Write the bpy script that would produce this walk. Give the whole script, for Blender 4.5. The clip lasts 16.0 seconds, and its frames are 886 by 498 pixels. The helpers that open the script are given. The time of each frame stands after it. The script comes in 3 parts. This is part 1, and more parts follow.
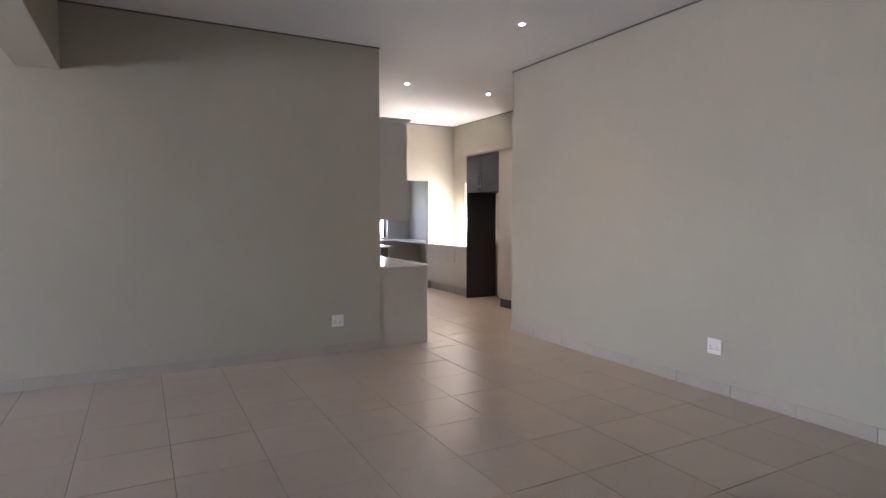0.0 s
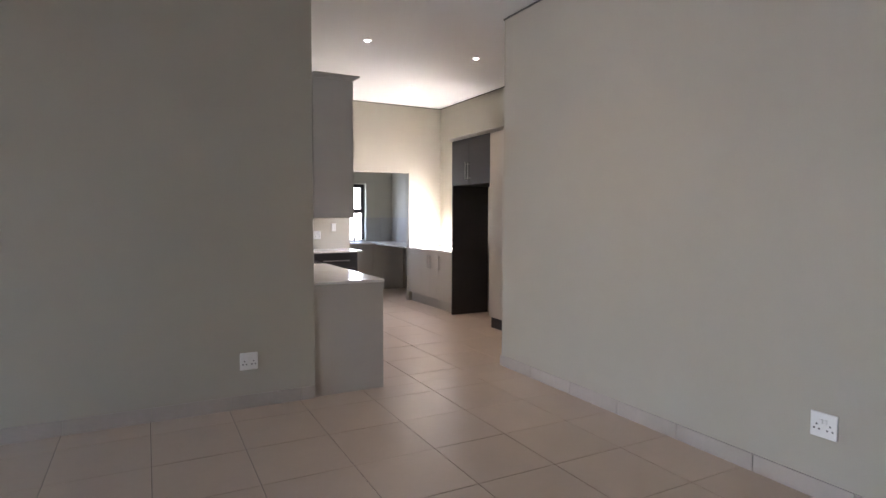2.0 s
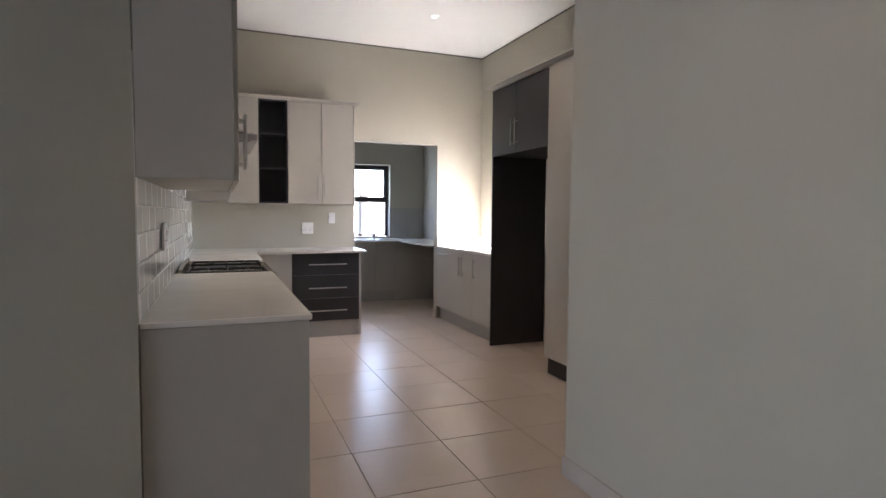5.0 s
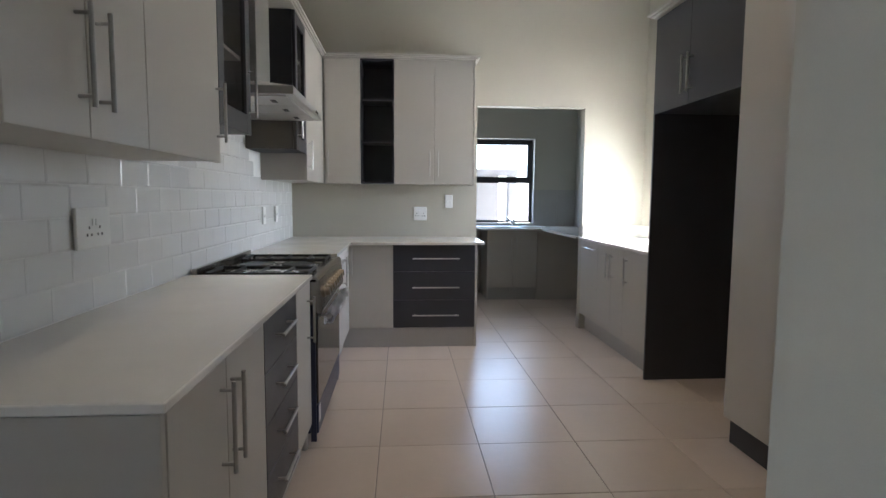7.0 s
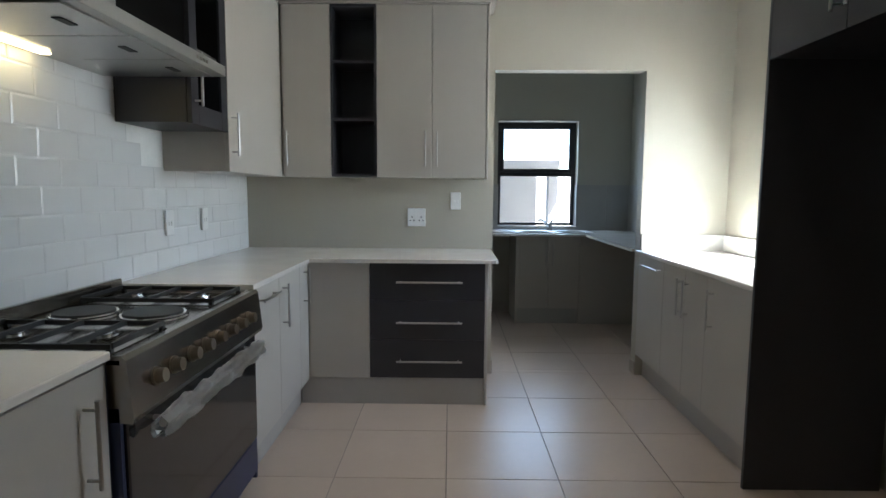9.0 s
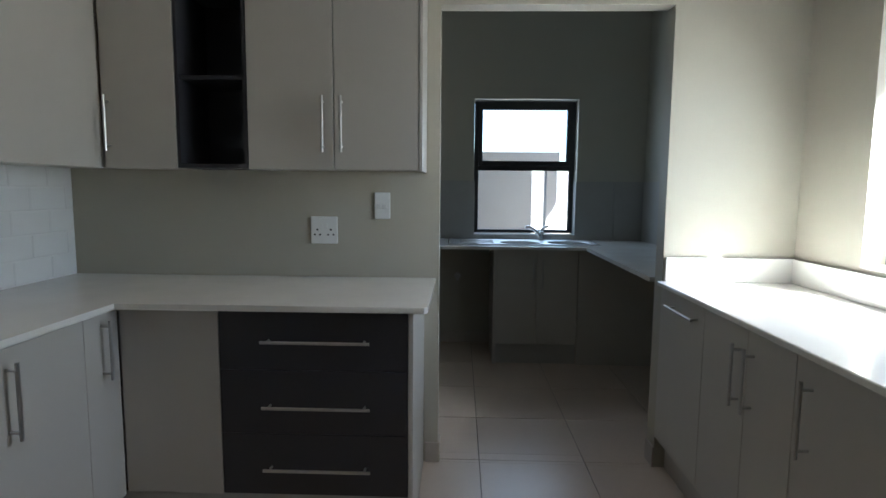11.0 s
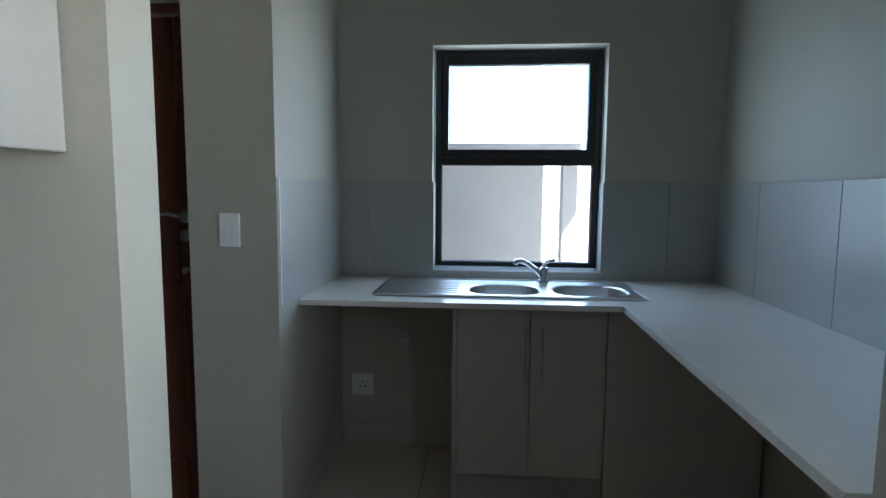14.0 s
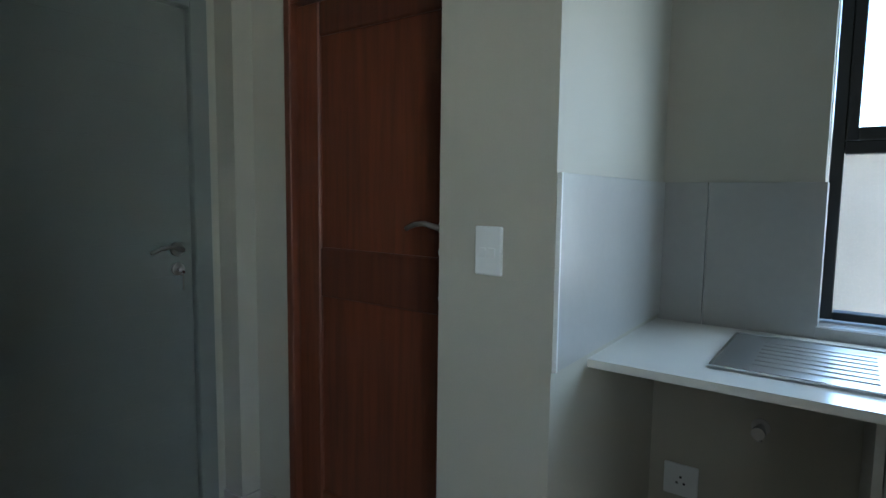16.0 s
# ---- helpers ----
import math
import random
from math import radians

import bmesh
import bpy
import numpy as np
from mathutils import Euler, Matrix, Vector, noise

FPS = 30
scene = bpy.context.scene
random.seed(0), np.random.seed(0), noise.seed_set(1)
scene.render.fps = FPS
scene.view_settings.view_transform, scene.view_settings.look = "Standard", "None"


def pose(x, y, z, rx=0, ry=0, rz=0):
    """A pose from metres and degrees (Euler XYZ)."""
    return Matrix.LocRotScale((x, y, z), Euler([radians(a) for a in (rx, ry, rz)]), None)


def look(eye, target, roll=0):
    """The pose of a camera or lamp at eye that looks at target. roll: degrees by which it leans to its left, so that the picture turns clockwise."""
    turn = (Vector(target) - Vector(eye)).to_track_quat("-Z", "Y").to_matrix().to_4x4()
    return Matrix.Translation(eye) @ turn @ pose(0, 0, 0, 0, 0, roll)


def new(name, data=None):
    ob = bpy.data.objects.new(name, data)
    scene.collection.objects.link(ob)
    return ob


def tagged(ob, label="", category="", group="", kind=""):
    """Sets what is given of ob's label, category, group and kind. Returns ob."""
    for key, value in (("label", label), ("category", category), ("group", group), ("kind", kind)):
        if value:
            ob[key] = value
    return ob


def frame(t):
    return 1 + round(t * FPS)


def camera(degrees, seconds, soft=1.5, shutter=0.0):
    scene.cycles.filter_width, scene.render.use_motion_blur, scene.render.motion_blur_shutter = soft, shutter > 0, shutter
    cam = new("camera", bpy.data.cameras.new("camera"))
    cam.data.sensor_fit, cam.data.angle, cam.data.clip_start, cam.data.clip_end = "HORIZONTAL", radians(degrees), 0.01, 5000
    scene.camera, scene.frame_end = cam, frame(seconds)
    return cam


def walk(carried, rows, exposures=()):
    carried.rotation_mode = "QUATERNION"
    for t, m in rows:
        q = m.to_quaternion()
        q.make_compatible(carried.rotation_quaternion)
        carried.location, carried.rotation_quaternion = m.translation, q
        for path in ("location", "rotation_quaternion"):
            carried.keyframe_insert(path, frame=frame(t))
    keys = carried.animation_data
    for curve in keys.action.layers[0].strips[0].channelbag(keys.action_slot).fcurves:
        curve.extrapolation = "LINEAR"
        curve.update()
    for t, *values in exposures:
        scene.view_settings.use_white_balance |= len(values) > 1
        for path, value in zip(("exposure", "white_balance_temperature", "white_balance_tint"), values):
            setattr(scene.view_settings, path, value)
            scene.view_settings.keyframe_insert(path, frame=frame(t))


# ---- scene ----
cam = camera(76.5, 16.0)
PATH = [
    (0, (0.441, 1.033, 1.442), (1.387, 2.791, 1.321), -0.0),
    (0.5, (0.747, 1.362, 1.401), (1.69, 3.122, 1.286), -0.0),
    (1, (1.035, 1.703, 1.391), (1.976, 3.464, 1.276), 0.1),
    (1.5, (1.314, 2.061, 1.387), (2.252, 3.823, 1.271), 0.1),
    (2, (1.581, 2.43, 1.401), (2.514, 4.196, 1.284), 0.2),
    (2.5, (1.803, 2.767, 1.377), (2.732, 4.535, 1.263), 0.1),
    (3, (2.044, 3.151, 1.375), (2.953, 4.928, 1.261), 0.2),
    (5.5, (3.21, 4.81, 1.245), (3.827, 6.708, 1.116), 0.3),
    (6, (3.451, 5.077, 1.236), (3.899, 7.021, 1.094), 0.1),
    (6.5, (3.578, 5.348, 1.247), (3.863, 7.32, 1.078), 0.3),
    (7, (3.707, 5.652, 1.261), (3.853, 7.638, 1.077), 0.4),
    (7.5, (3.842, 5.998, 1.255), (3.908, 7.988, 1.064), 0.4),
    (8, (3.928, 6.338, 1.261), (3.949, 8.328, 1.065), 0.4),
    (8.5, (3.994, 6.685, 1.284), (3.995, 8.674, 1.083), 0.6),
    (9, (4.108, 7.014, 1.282), (4.084, 9.003, 1.08), 0.4),
    (11.5, (4.594, 8.686, 1.304), (4.529, 10.673, 1.088), 0.5),
    (12, (4.693, 9.025, 1.308), (4.618, 11.013, 1.099), 0.4),
    (12.5, (4.771, 9.342, 1.343), (4.685, 11.329, 1.128), 0.3),
    (13, (4.844, 9.63, 1.334), (4.754, 11.616, 1.12), 0.3),
    (13.5, (4.902, 9.928, 1.337), (4.796, 11.914, 1.122), 0.2),
    (14, (4.882, 10.217, 1.323), (4.73, 12.201, 1.117), 0.4),
    (14.5, (4.87, 10.461, 1.321), (4.529, 12.421, 1.111), 0.1),
    (15, (4.831, 10.681, 1.299), (4.172, 12.56, 1.109), 0.1),
    (15.5, (4.769, 10.855, 1.291), (3.816, 12.604, 1.111), 0.3),
    (16, (4.68, 10.983, 1.31), (3.512, 12.595, 1.122), 0.7),
]
EXPOSURES = [(0.0, 4.85, 6050, 22), (3.0, 4.6, 5950, 21), (5.5, 4.25, 5750, 17), (8.0, 3.95, 5350, 8), (9.0, 3.65, 5350, 6), (11.5, 2.75, 5350, 5),
             (12.5, 2.5, 5350, 6), (13.0, 2.55, 5300, 6), (13.5, 3.2, 5250, 4), (14.0, 3.4, 5200, 4), (16.0, 3.85, 5150, 0)]
walk(cam, [(t, look(eye, target, roll)) for t, eye, target, roll in PATH], EXPOSURES)

# ---- world, sun, window light ----
world = bpy.data.worlds.new("sky")
scene.world = world
world.use_nodes = True
wn = world.node_tree.nodes
sky = wn.new("ShaderNodeTexSky")
sky.sky_type = "NISHITA"
sky.sun_disc = False
SUN_WAY = Vector((-1.0, 1.25, -1.6)).normalized()
sky.sun_elevation = math.asin(-SUN_WAY.z)
sky.sun_rotation = math.atan2(-SUN_WAY.x, -SUN_WAY.y)
world.node_tree.links.new(sky.outputs[0], wn["Background"].inputs[0])
wn["Background"].inputs[1].default_value = 0.07
sun = new("sun", bpy.data.lights.new("sun", "SUN"))
sun.data.energy, sun.data.angle, sun.data.color = 5.0, radians(0.5), (1.0, 0.94, 0.84)
sun.matrix_basis = look((25, -15, 30), Vector((25, -15, 30)) + SUN_WAY)


def window_lamp(name, eye, target, w, h, watts, colour):
    lamp = new(name, bpy.data.lights.new(name, "AREA"))
    lamp.data.shape, lamp.data.size, lamp.data.size_y = "RECTANGLE", w, h
    lamp.data.energy, lamp.data.color = watts, colour
    lamp.matrix_basis = look(eye, target)
    return lamp


# first one: added fill for sky light through an unseen living room opening
window_lamp("living_fill_light", (-7.95, 3.9, 0.9), (0, 3.9, -3.2), 4.6, 1.7, 8.2, (0.82, 0.91, 1.0)).data.spread = radians(145)
window_lamp("kitchen_window_light", (5.985, 9.97, 1.54), (4, 9.97, 0.6), 0.98, 0.98, 1.3, (1.0, 0.97, 0.9))
window_lamp("scullery_window_light", (5.03, 13.13, 1.48), (5.03, 11, 1.48), 0.72, 0.95, 0.8, (0.80, 0.91, 1.0))


def downlight_beam(x, y):
    """The warm light of one ceiling downlight."""
    lamp = new("downlight_beam", bpy.data.lights.new("downlight_beam", "SPOT"))
    lamp.data.energy, lamp.data.color = 1.25, (1.0, 0.74, 0.46)
    lamp.data.spot_size, lamp.data.spot_blend, lamp.data.shadow_soft_size = radians(105), 0.9, 0.02
    lamp.matrix_basis = look((x, y, 3.18), (x, y + 0.001, 0))


DOWNLIGHTS = ((3.58, 5.34), (3.63, 7.98), (4.95, 8.02), (4.94, 9.76), (3.63, 9.76))
for spot in DOWNLIGHTS:
    downlight_beam(*spot)


# ---- materials ----
def material(name, colour, rough=0.5, metal=0.0, vary=0.08, scale=3.0, fine=60.0, bump=0.05, tint=0.0, spec=0.5, coat=0.0, rough_vary=0.1):
    """Base colour with broad stains and fine grain, and fine relief; tint varies it from object to object."""
    m = bpy.data.materials.new(name)
    m.use_nodes = True
    n, l = m.node_tree.nodes, m.node_tree.links
    b = n["Principled BSDF"]
    geo = n.new("ShaderNodeNewGeometry")
    broad, grain = n.new("ShaderNodeTexNoise"), n.new("ShaderNodeTexNoise")
    broad.inputs["Scale"].default_value, broad.inputs["Detail"].default_value = scale, 5
    grain.inputs["Scale"].default_value, grain.inputs["Detail"].default_value = fine, 3
    for t in (broad, grain):
        l.new(geo.outputs["Position"], t.inputs["Vector"])
    mix = n.new("ShaderNodeMath")
    mix.operation = "MULTIPLY_ADD"
    mix.inputs[1].default_value = 0.35
    l.new(grain.outputs["Fac"], mix.inputs[0])
    l.new(broad.outputs["Fac"], mix.inputs[2])
    ramp = n.new("ShaderNodeMapRange")
    ramp.inputs["From Min"].default_value, ramp.inputs["From Max"].default_value = 0.35, 1.0
    ramp.inputs["To Min"].default_value, ramp.inputs["To Max"].default_value = 1 - vary, 1 + vary
    l.new(mix.outputs[0], ramp.inputs["Value"])
    value = ramp.outputs[0]
    if tint:
        info, r2, mul = n.new("ShaderNodeObjectInfo"), n.new("ShaderNodeMapRange"), n.new("ShaderNodeMath")
        r2.inputs["To Min"].default_value, r2.inputs["To Max"].default_value = 1 - tint, 1 + tint
        l.new(info.outputs["Random"], r2.inputs["Value"])
        mul.operation = "MULTIPLY"
        l.new(value, mul.inputs[0])
        l.new(r2.outputs[0], mul.inputs[1])
        value = mul.outputs[0]
    hsv = n.new("ShaderNodeHueSaturation")
    hsv.inputs["Color"].default_value = (*colour, 1)
    l.new(value, hsv.inputs["Value"])
    l.new(hsv.outputs[0], b.inputs["Base Color"])
    rr = n.new("ShaderNodeMapRange")
    rr.inputs["From Min"].default_value, rr.inputs["From Max"].default_value = 0.3, 0.7
    rr.inputs["To Min"].default_value, rr.inputs["To Max"].default_value = max(0.0, rough * (1 - rough_vary)), min(1, rough * (1 + rough_vary))
    l.new(broad.outputs["Fac"], rr.inputs["Value"])
    l.new(rr.outputs[0], b.inputs["Roughness"])
    b.inputs["Metallic"].default_value = metal
    b.inputs["Specular IOR Level"].default_value = spec
    b.inputs["Coat Weight"].default_value = coat
    if bump:
        bp = n.new("ShaderNodeBump")
        bp.inputs["Strength"].default_value, bp.inputs["Distance"].default_value = bump, 0.004
        l.new(grain.outputs["Fac"], bp.inputs["Height"])
        l.new(bp.outputs[0], b.inputs["Normal"])
    return m


def wood_material(name, dark, light):
    m = bpy.data.materials.new(name)
    m.use_nodes = True
    n, l = m.node_tree.nodes, m.node_tree.links
    b = n["Principled BSDF"]
    geo, mp, tex, ramp = n.new("ShaderNodeNewGeometry"), n.new("ShaderNodeMapping"), n.new("ShaderNodeTexNoise"), n.new("ShaderNodeValToRGB")
    mp.inputs["Scale"].default_value = (22, 22, 1.3)
    tex.inputs["Scale"].default_value, tex.inputs["Detail"].default_value = 1.6, 8
    ramp.color_ramp.elements[0].color, ramp.color_ramp.elements[1].color = (*dark, 1), (*light, 1)
    ramp.color_ramp.elements[0].position, ramp.color_ramp.elements[1].position = 0.3, 0.72
    l.new(geo.outputs["Position"], mp.inputs["Vector"])
    l.new(mp.outputs[0], tex.inputs["Vector"])
    l.new(tex.outputs["Fac"], ramp.inputs[0])
    l.new(ramp.outputs[0], b.inputs["Base Color"])
    b.inputs["Roughness"].default_value = 0.5
    return m


def emitter(name, colour, strength):
    m = bpy.data.materials.new(name)
    m.use_nodes = True
    b = m.node_tree.nodes["Principled BSDF"]
    b.inputs["Base Color"].default_value = (*colour, 1)
    b.inputs["Emission Color"].default_value, b.inputs["Emission Strength"].default_value = (*colour, 1), strength
    return m


def glass_material(name, tint=(1, 1, 1), rough=0.0):
    m = bpy.data.materials.new(name)
    m.use_nodes = True
    b = m.node_tree.nodes["Principled BSDF"]
    b.inputs["Base Color"].default_value = (*tint, 1)
    b.inputs["Roughness"].default_value = rough
    b.inputs["Transmission Weight"].default_value = 1
    b.inputs["IOR"].default_value = 1.1 if rough == 0 else 1.4
    return m


WALL = material("taupe_wall_paint", (0.43, 0.403, 0.33), 0.62, vary=0.05, scale=1.1, fine=220, bump=0.12)
CEIL = material("white_ceiling_paint", (0.80, 0.80, 0.79), 0.8, vary=0.03, scale=0.8, fine=150, bump=0.05)
FLOOR = material("beige_porcelain_tile", (0.53, 0.445, 0.375), 0.305, vary=0.06, scale=2.6, fine=26, bump=0.03, tint=0.04, rough_vary=0.05)
GROUT = material("grey_floor_grout", (0.23, 0.205, 0.18), 0.85, vary=0.15, scale=8, bump=0.2)
SKIRT = material("beige_tile_skirting", (0.42, 0.375, 0.33), 0.4, vary=0.1, scale=3, fine=30, bump=0.03, tint=0.05)
PALE = material("pale_grey_melamine", (0.465, 0.44, 0.395), 0.42, vary=0.03, scale=2, fine=180, bump=0.05)
CHAR = material("charcoal_melamine", (0.036, 0.035, 0.041), 0.42, vary=0.12, scale=4, fine=120, bump=0.06)
QUARTZ = material("white_quartz", (0.78, 0.755, 0.705), 0.15, vary=0.04, scale=5, fine=160, bump=0.0)
METRO = material("white_glazed_tile", (0.80, 0.80, 0.79), 0.08, vary=0.02, scale=2, fine=14, bump=0.03, tint=0.02)
WHITEGROUT = material("pale_tile_grout", (0.84, 0.84, 0.82), 0.8, vary=0.08, scale=9, bump=0.1)
BANDTILE = material("grey_wall_tile", (0.36, 0.345, 0.32), 0.34, vary=0.08, scale=3, fine=40, bump=0.03, tint=0.03)
STEEL = material("brushed_steel", (0.50, 0.49, 0.47), 0.36, metal=1, vary=0.08, scale=6, fine=120, bump=0.03)
CHROME = material("bright_chrome", (0.72, 0.72, 0.72), 0.12, metal=1, vary=0.03, bump=0)
RANGE = material("dark_brushed_steel", (0.36, 0.34, 0.31), 0.23, metal=1, vary=0.1, scale=6, fine=120, bump=0.03)
DARKSTEEL = material("dark_enamel", (0.02, 0.028, 0.07), 0.34, vary=0.1, bump=0.02)
BLACKGLASS = material("black_oven_glass", (0.022, 0.022, 0.023), 0.09, vary=0.05, bump=0, spec=0.9)
IRON = material("black_cast_iron", (0.012, 0.012, 0.012), 0.55, vary=0.2, fine=200, bump=0.2)
BRASS = material("worn_brass", (0.30, 0.25, 0.19), 0.33, metal=1, vary=0.1, bump=0.02)
PLASTIC = material("white_plastic", (0.78, 0.78, 0.76), 0.35, vary=0.02, bump=0)
HOLE = material("black_socket_hole", (0.01, 0.01, 0.01), 0.7, vary=0.05, bump=0)
FRAME = material("dark_bronze_aluminium", (0.022, 0.02, 0.02), 0.38, vary=0.1, fine=200, bump=0.02)
GREYDOOR = material("grey_painted_door", (0.215, 0.228, 0.21), 0.5, vary=0.07, scale=2, fine=140, bump=0.06)
KICK = material("pale_grey_plinth", (0.40, 0.385, 0.36), 0.4, vary=0.05, scale=3, bump=0.03)
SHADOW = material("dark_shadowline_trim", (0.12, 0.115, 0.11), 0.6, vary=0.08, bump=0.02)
PLASTER = material("outdoor_plaster", (0.27, 0.26, 0.25), 0.9, vary=0.12, scale=2, fine=60, bump=0.3)
SAND = material("dry_ground", (0.36, 0.31, 0.25), 0.95, vary=0.2, scale=1.5, fine=30, bump=0.4)
WOOD = wood_material("red_brown_hardwood", (0.095, 0.027, 0.012), (0.17, 0.046, 0.018))
WOODRAIL = wood_material("dark_hardwood_rail", (0.068, 0.019, 0.009), (0.118, 0.031, 0.013))
GLASS = glass_material("clear_glass")
SMOKED = glass_material("smoked_cabinet_glass", (0.55, 0.55, 0.55))
WRAP = glass_material("crumpled_plastic_wrap", (0.97, 0.97, 0.97), 0.3)
LED = emitter("downlight_glow", (1.0, 0.95, 0.86), 5)
HOODLED = emitter("hood_lamp_glow", (1.0, 0.74, 0.33), 0.9)


# ---- builders ----
def mesh_object(name, bm, mat, parent=None, smooth=False):
    bmesh.ops.recalc_face_normals(bm, faces=bm.faces)
    me = bpy.data.meshes.new(name)
    bm.to_mesh(me)
    bm.free()
    for m in (mat if isinstance(mat, (list, tuple)) else [mat]):
        me.materials.append(m)
    if smooth:
        for p in me.polygons:
            p.use_smooth = True
    ob = new(name, me)
    attach(ob, parent)
    return ob


def attach(ob, parent):
    if parent:
        ob.parent = parent
        ob.matrix_parent_inverse = parent.matrix_basis.inverted()


def add_box(bm, x0, x1, y0, y1, z0, z1, bevel=0.0, seg=1, mat=0):
    sub = bmesh.new() if bevel else bm
    vs = [sub.verts.new((x, y, z)) for z in (z0, z1) for y in (y0, y1) for x in (x0, x1)]
    fs = [sub.faces.new([vs[i] for i in q]) for q in ((0, 2, 3, 1), (4, 5, 7, 6), (0, 1, 5, 4), (2, 6, 7, 3), (0, 4, 6, 2), (1, 3, 7, 5))]
    if bevel:
        bmesh.ops.bevel(sub, geom=list(sub.edges), offset=bevel, segments=seg, affect="EDGES", profile=0.5)
        tmp = bpy.data.meshes.new("tmp")
        for f in sub.faces:
            f.material_index = mat
        sub.to_mesh(tmp)
        sub.free()
        bm.from_mesh(tmp)
        bpy.data.meshes.remove(tmp)
    else:
        for f in fs:
            f.material_index = mat


def box(name, x0, x1, y0, y1, z0, z1, mat, parent=None, bevel=0.0, seg=1):
    bm = bmesh.new()
    add_box(bm, x0, x1, y0, y1, z0, z1, bevel, seg)
    return mesh_object(name, bm, mat, parent)


def boxes(name, rows, mat, parent=None, bevel=0.0):
    bm = bmesh.new()
    for r in rows:
        add_box(bm, *r[:6], bevel, 1, r[6] if len(r) > 6 else 0)
    return mesh_object(name, bm, mat, parent)


def add_rod(bm, a, b, r0, r1=None, n=12):
    a, b = Vector(a), Vector(b)
    rot = (b - a).to_track_quat("Z", "Y").to_matrix().to_4x4()
    bmesh.ops.create_cone(bm, cap_ends=True, segments=n, radius1=r0, radius2=r0 if r1 is None else r1, depth=(b - a).length,
                          matrix=Matrix.Translation((a + b) / 2) @ rot)


def rods(name, rows, mat, parent=None, n=12):
    bm = bmesh.new()
    for a, b, *r in rows:
        add_rod(bm, a, b, *r, n=n)
    return mesh_object(name, bm, mat, parent)


def tube(name, pts, r, mat, parent=None, n=10, taper=1.0):
    """A bent round bar through pts."""
    bm = bmesh.new()
    pts = [Vector(p) for p in pts]
    rings = []
    for i, p in enumerate(pts):
        d = (pts[min(i + 1, len(pts) - 1)] - pts[max(i - 1, 0)]).normalized()
        q = d.to_track_quat("Z", "Y")
        rr = r * (1 + (taper - 1) * i / (len(pts) - 1))
        rings.append([bm.verts.new(p + q @ Vector((rr * math.cos(2 * math.pi * k / n), rr * math.sin(2 * math.pi * k / n), 0))) for k in range(n)])
    for a, b in zip(rings, rings[1:]):
        for k in range(n):
            bm.faces.new((a[k], a[(k + 1) % n], b[(k + 1) % n], b[k]))
    bm.faces.new(rings[0])
    bm.faces.new(rings[-1])
    return mesh_object(name, bm, mat, parent, smooth=True)


def thing(name, base, label, category, group=""):
    ob = new(name)
    ob.empty_display_size = 0.1
    ob.matrix_basis = Matrix.Translation(base)
    return tagged(ob, label, category, group)


def structure(ob, label, category=""):
    return tagged(ob, label, category, kind="structure")


def bar_handle(parent, a, b, out):
    """A round steel bar from a to b on two posts; out: the way from the door to the bar."""
    a, b, out = Vector(a), Vector(b), Vector(out)
    d = (b - a).normalized()
    rows = [(a, b, 0.006)]
    for p in (a + d * 0.022, b - d * 0.022):
        rows.append((p, p - out, 0.0045))
    ob = rods("handle", rows, STEEL, parent, 10)
    tagged(ob, "brushed steel bar handle")
    return ob


# ---- shell ----
H = 3.195
structure(box("wall_living_north", -8.2, 2.7, 6.65, 6.8, 0, H, WALL), "taupe painted wall of the living room", "wall")
structure(box("wall_kitchen_west", 2.5, 2.7, 6.8, 10.91, 0, H, WALL), "taupe kitchen wall behind the cooker", "wall")
structure(boxes("wall_kitchen_north", [(2.5, 4.405, 10.91, 11.006, 0, H), (4.405, 5.425, 10.91, 11.006, 2.103, H), (5.425, 6.01, 10.91, 11.006, 0, H)], WALL),
          "taupe kitchen wall with an open doorway", "wall")
structure(boxes("wall_east", [(6.01, 6.23, 6.65, 9.45, 0, H), (6.01, 6.23, 9.45, 10.49, 0, 1.016), (6.01, 6.23, 9.45, 10.49, 2.06, H), (6.01, 6.23, 10.49, 13.29, 0, H)], WALL),
          "taupe outer wall with a window over the counter", "wall")
structure(boxes("wall_living_east", [(4.515, 4.665, -7.0, 6.80, 0, H)], WALL, bevel=0.008), "taupe painted wall of the living room", "wall")
structure(box("wall_kitchen_south", 4.665, 6.01, 6.65, 6.798, 0, H, WALL), "taupe wall behind the tall cupboard", "wall")
structure(boxes("wall_scullery_north", [(4.14, 4.61, 13.04, 13.29, 0, H), (5.457, 6.01, 13.04, 13.29, 0, H), (4.61, 5.457, 13.04, 13.29, 0, 0.915), (4.61, 5.457, 13.04, 13.29, 2.03, H)], WALL),
          "taupe scullery wall with a window", "wall")
structure(box("wall_scullery_nib", 3.815, 4.14, 12.16, 13.29, 0, H, WALL), "taupe wall nib with a light switch", "wall")
structure(boxes("wall_scullery_door", [(2.66, 2.775, 12.26, 12.5, 0, H), (2.775, 2.98, 12.345, 12.5, 0, H), (2.98, 3.815, 12.345, 12.5, 2.02, H)], WALL),
          "taupe wall round the wooden door", "wall")
structure(boxes("wall_scullery_west", [(2.46, 2.66, 11.006, 11.27, 0, H), (2.46, 2.66, 11.27, 12.225, 2.03, H), (2.46, 2.66, 12.225, 12.5, 0, H)], WALL),
          "taupe wall round the grey door", "wall")
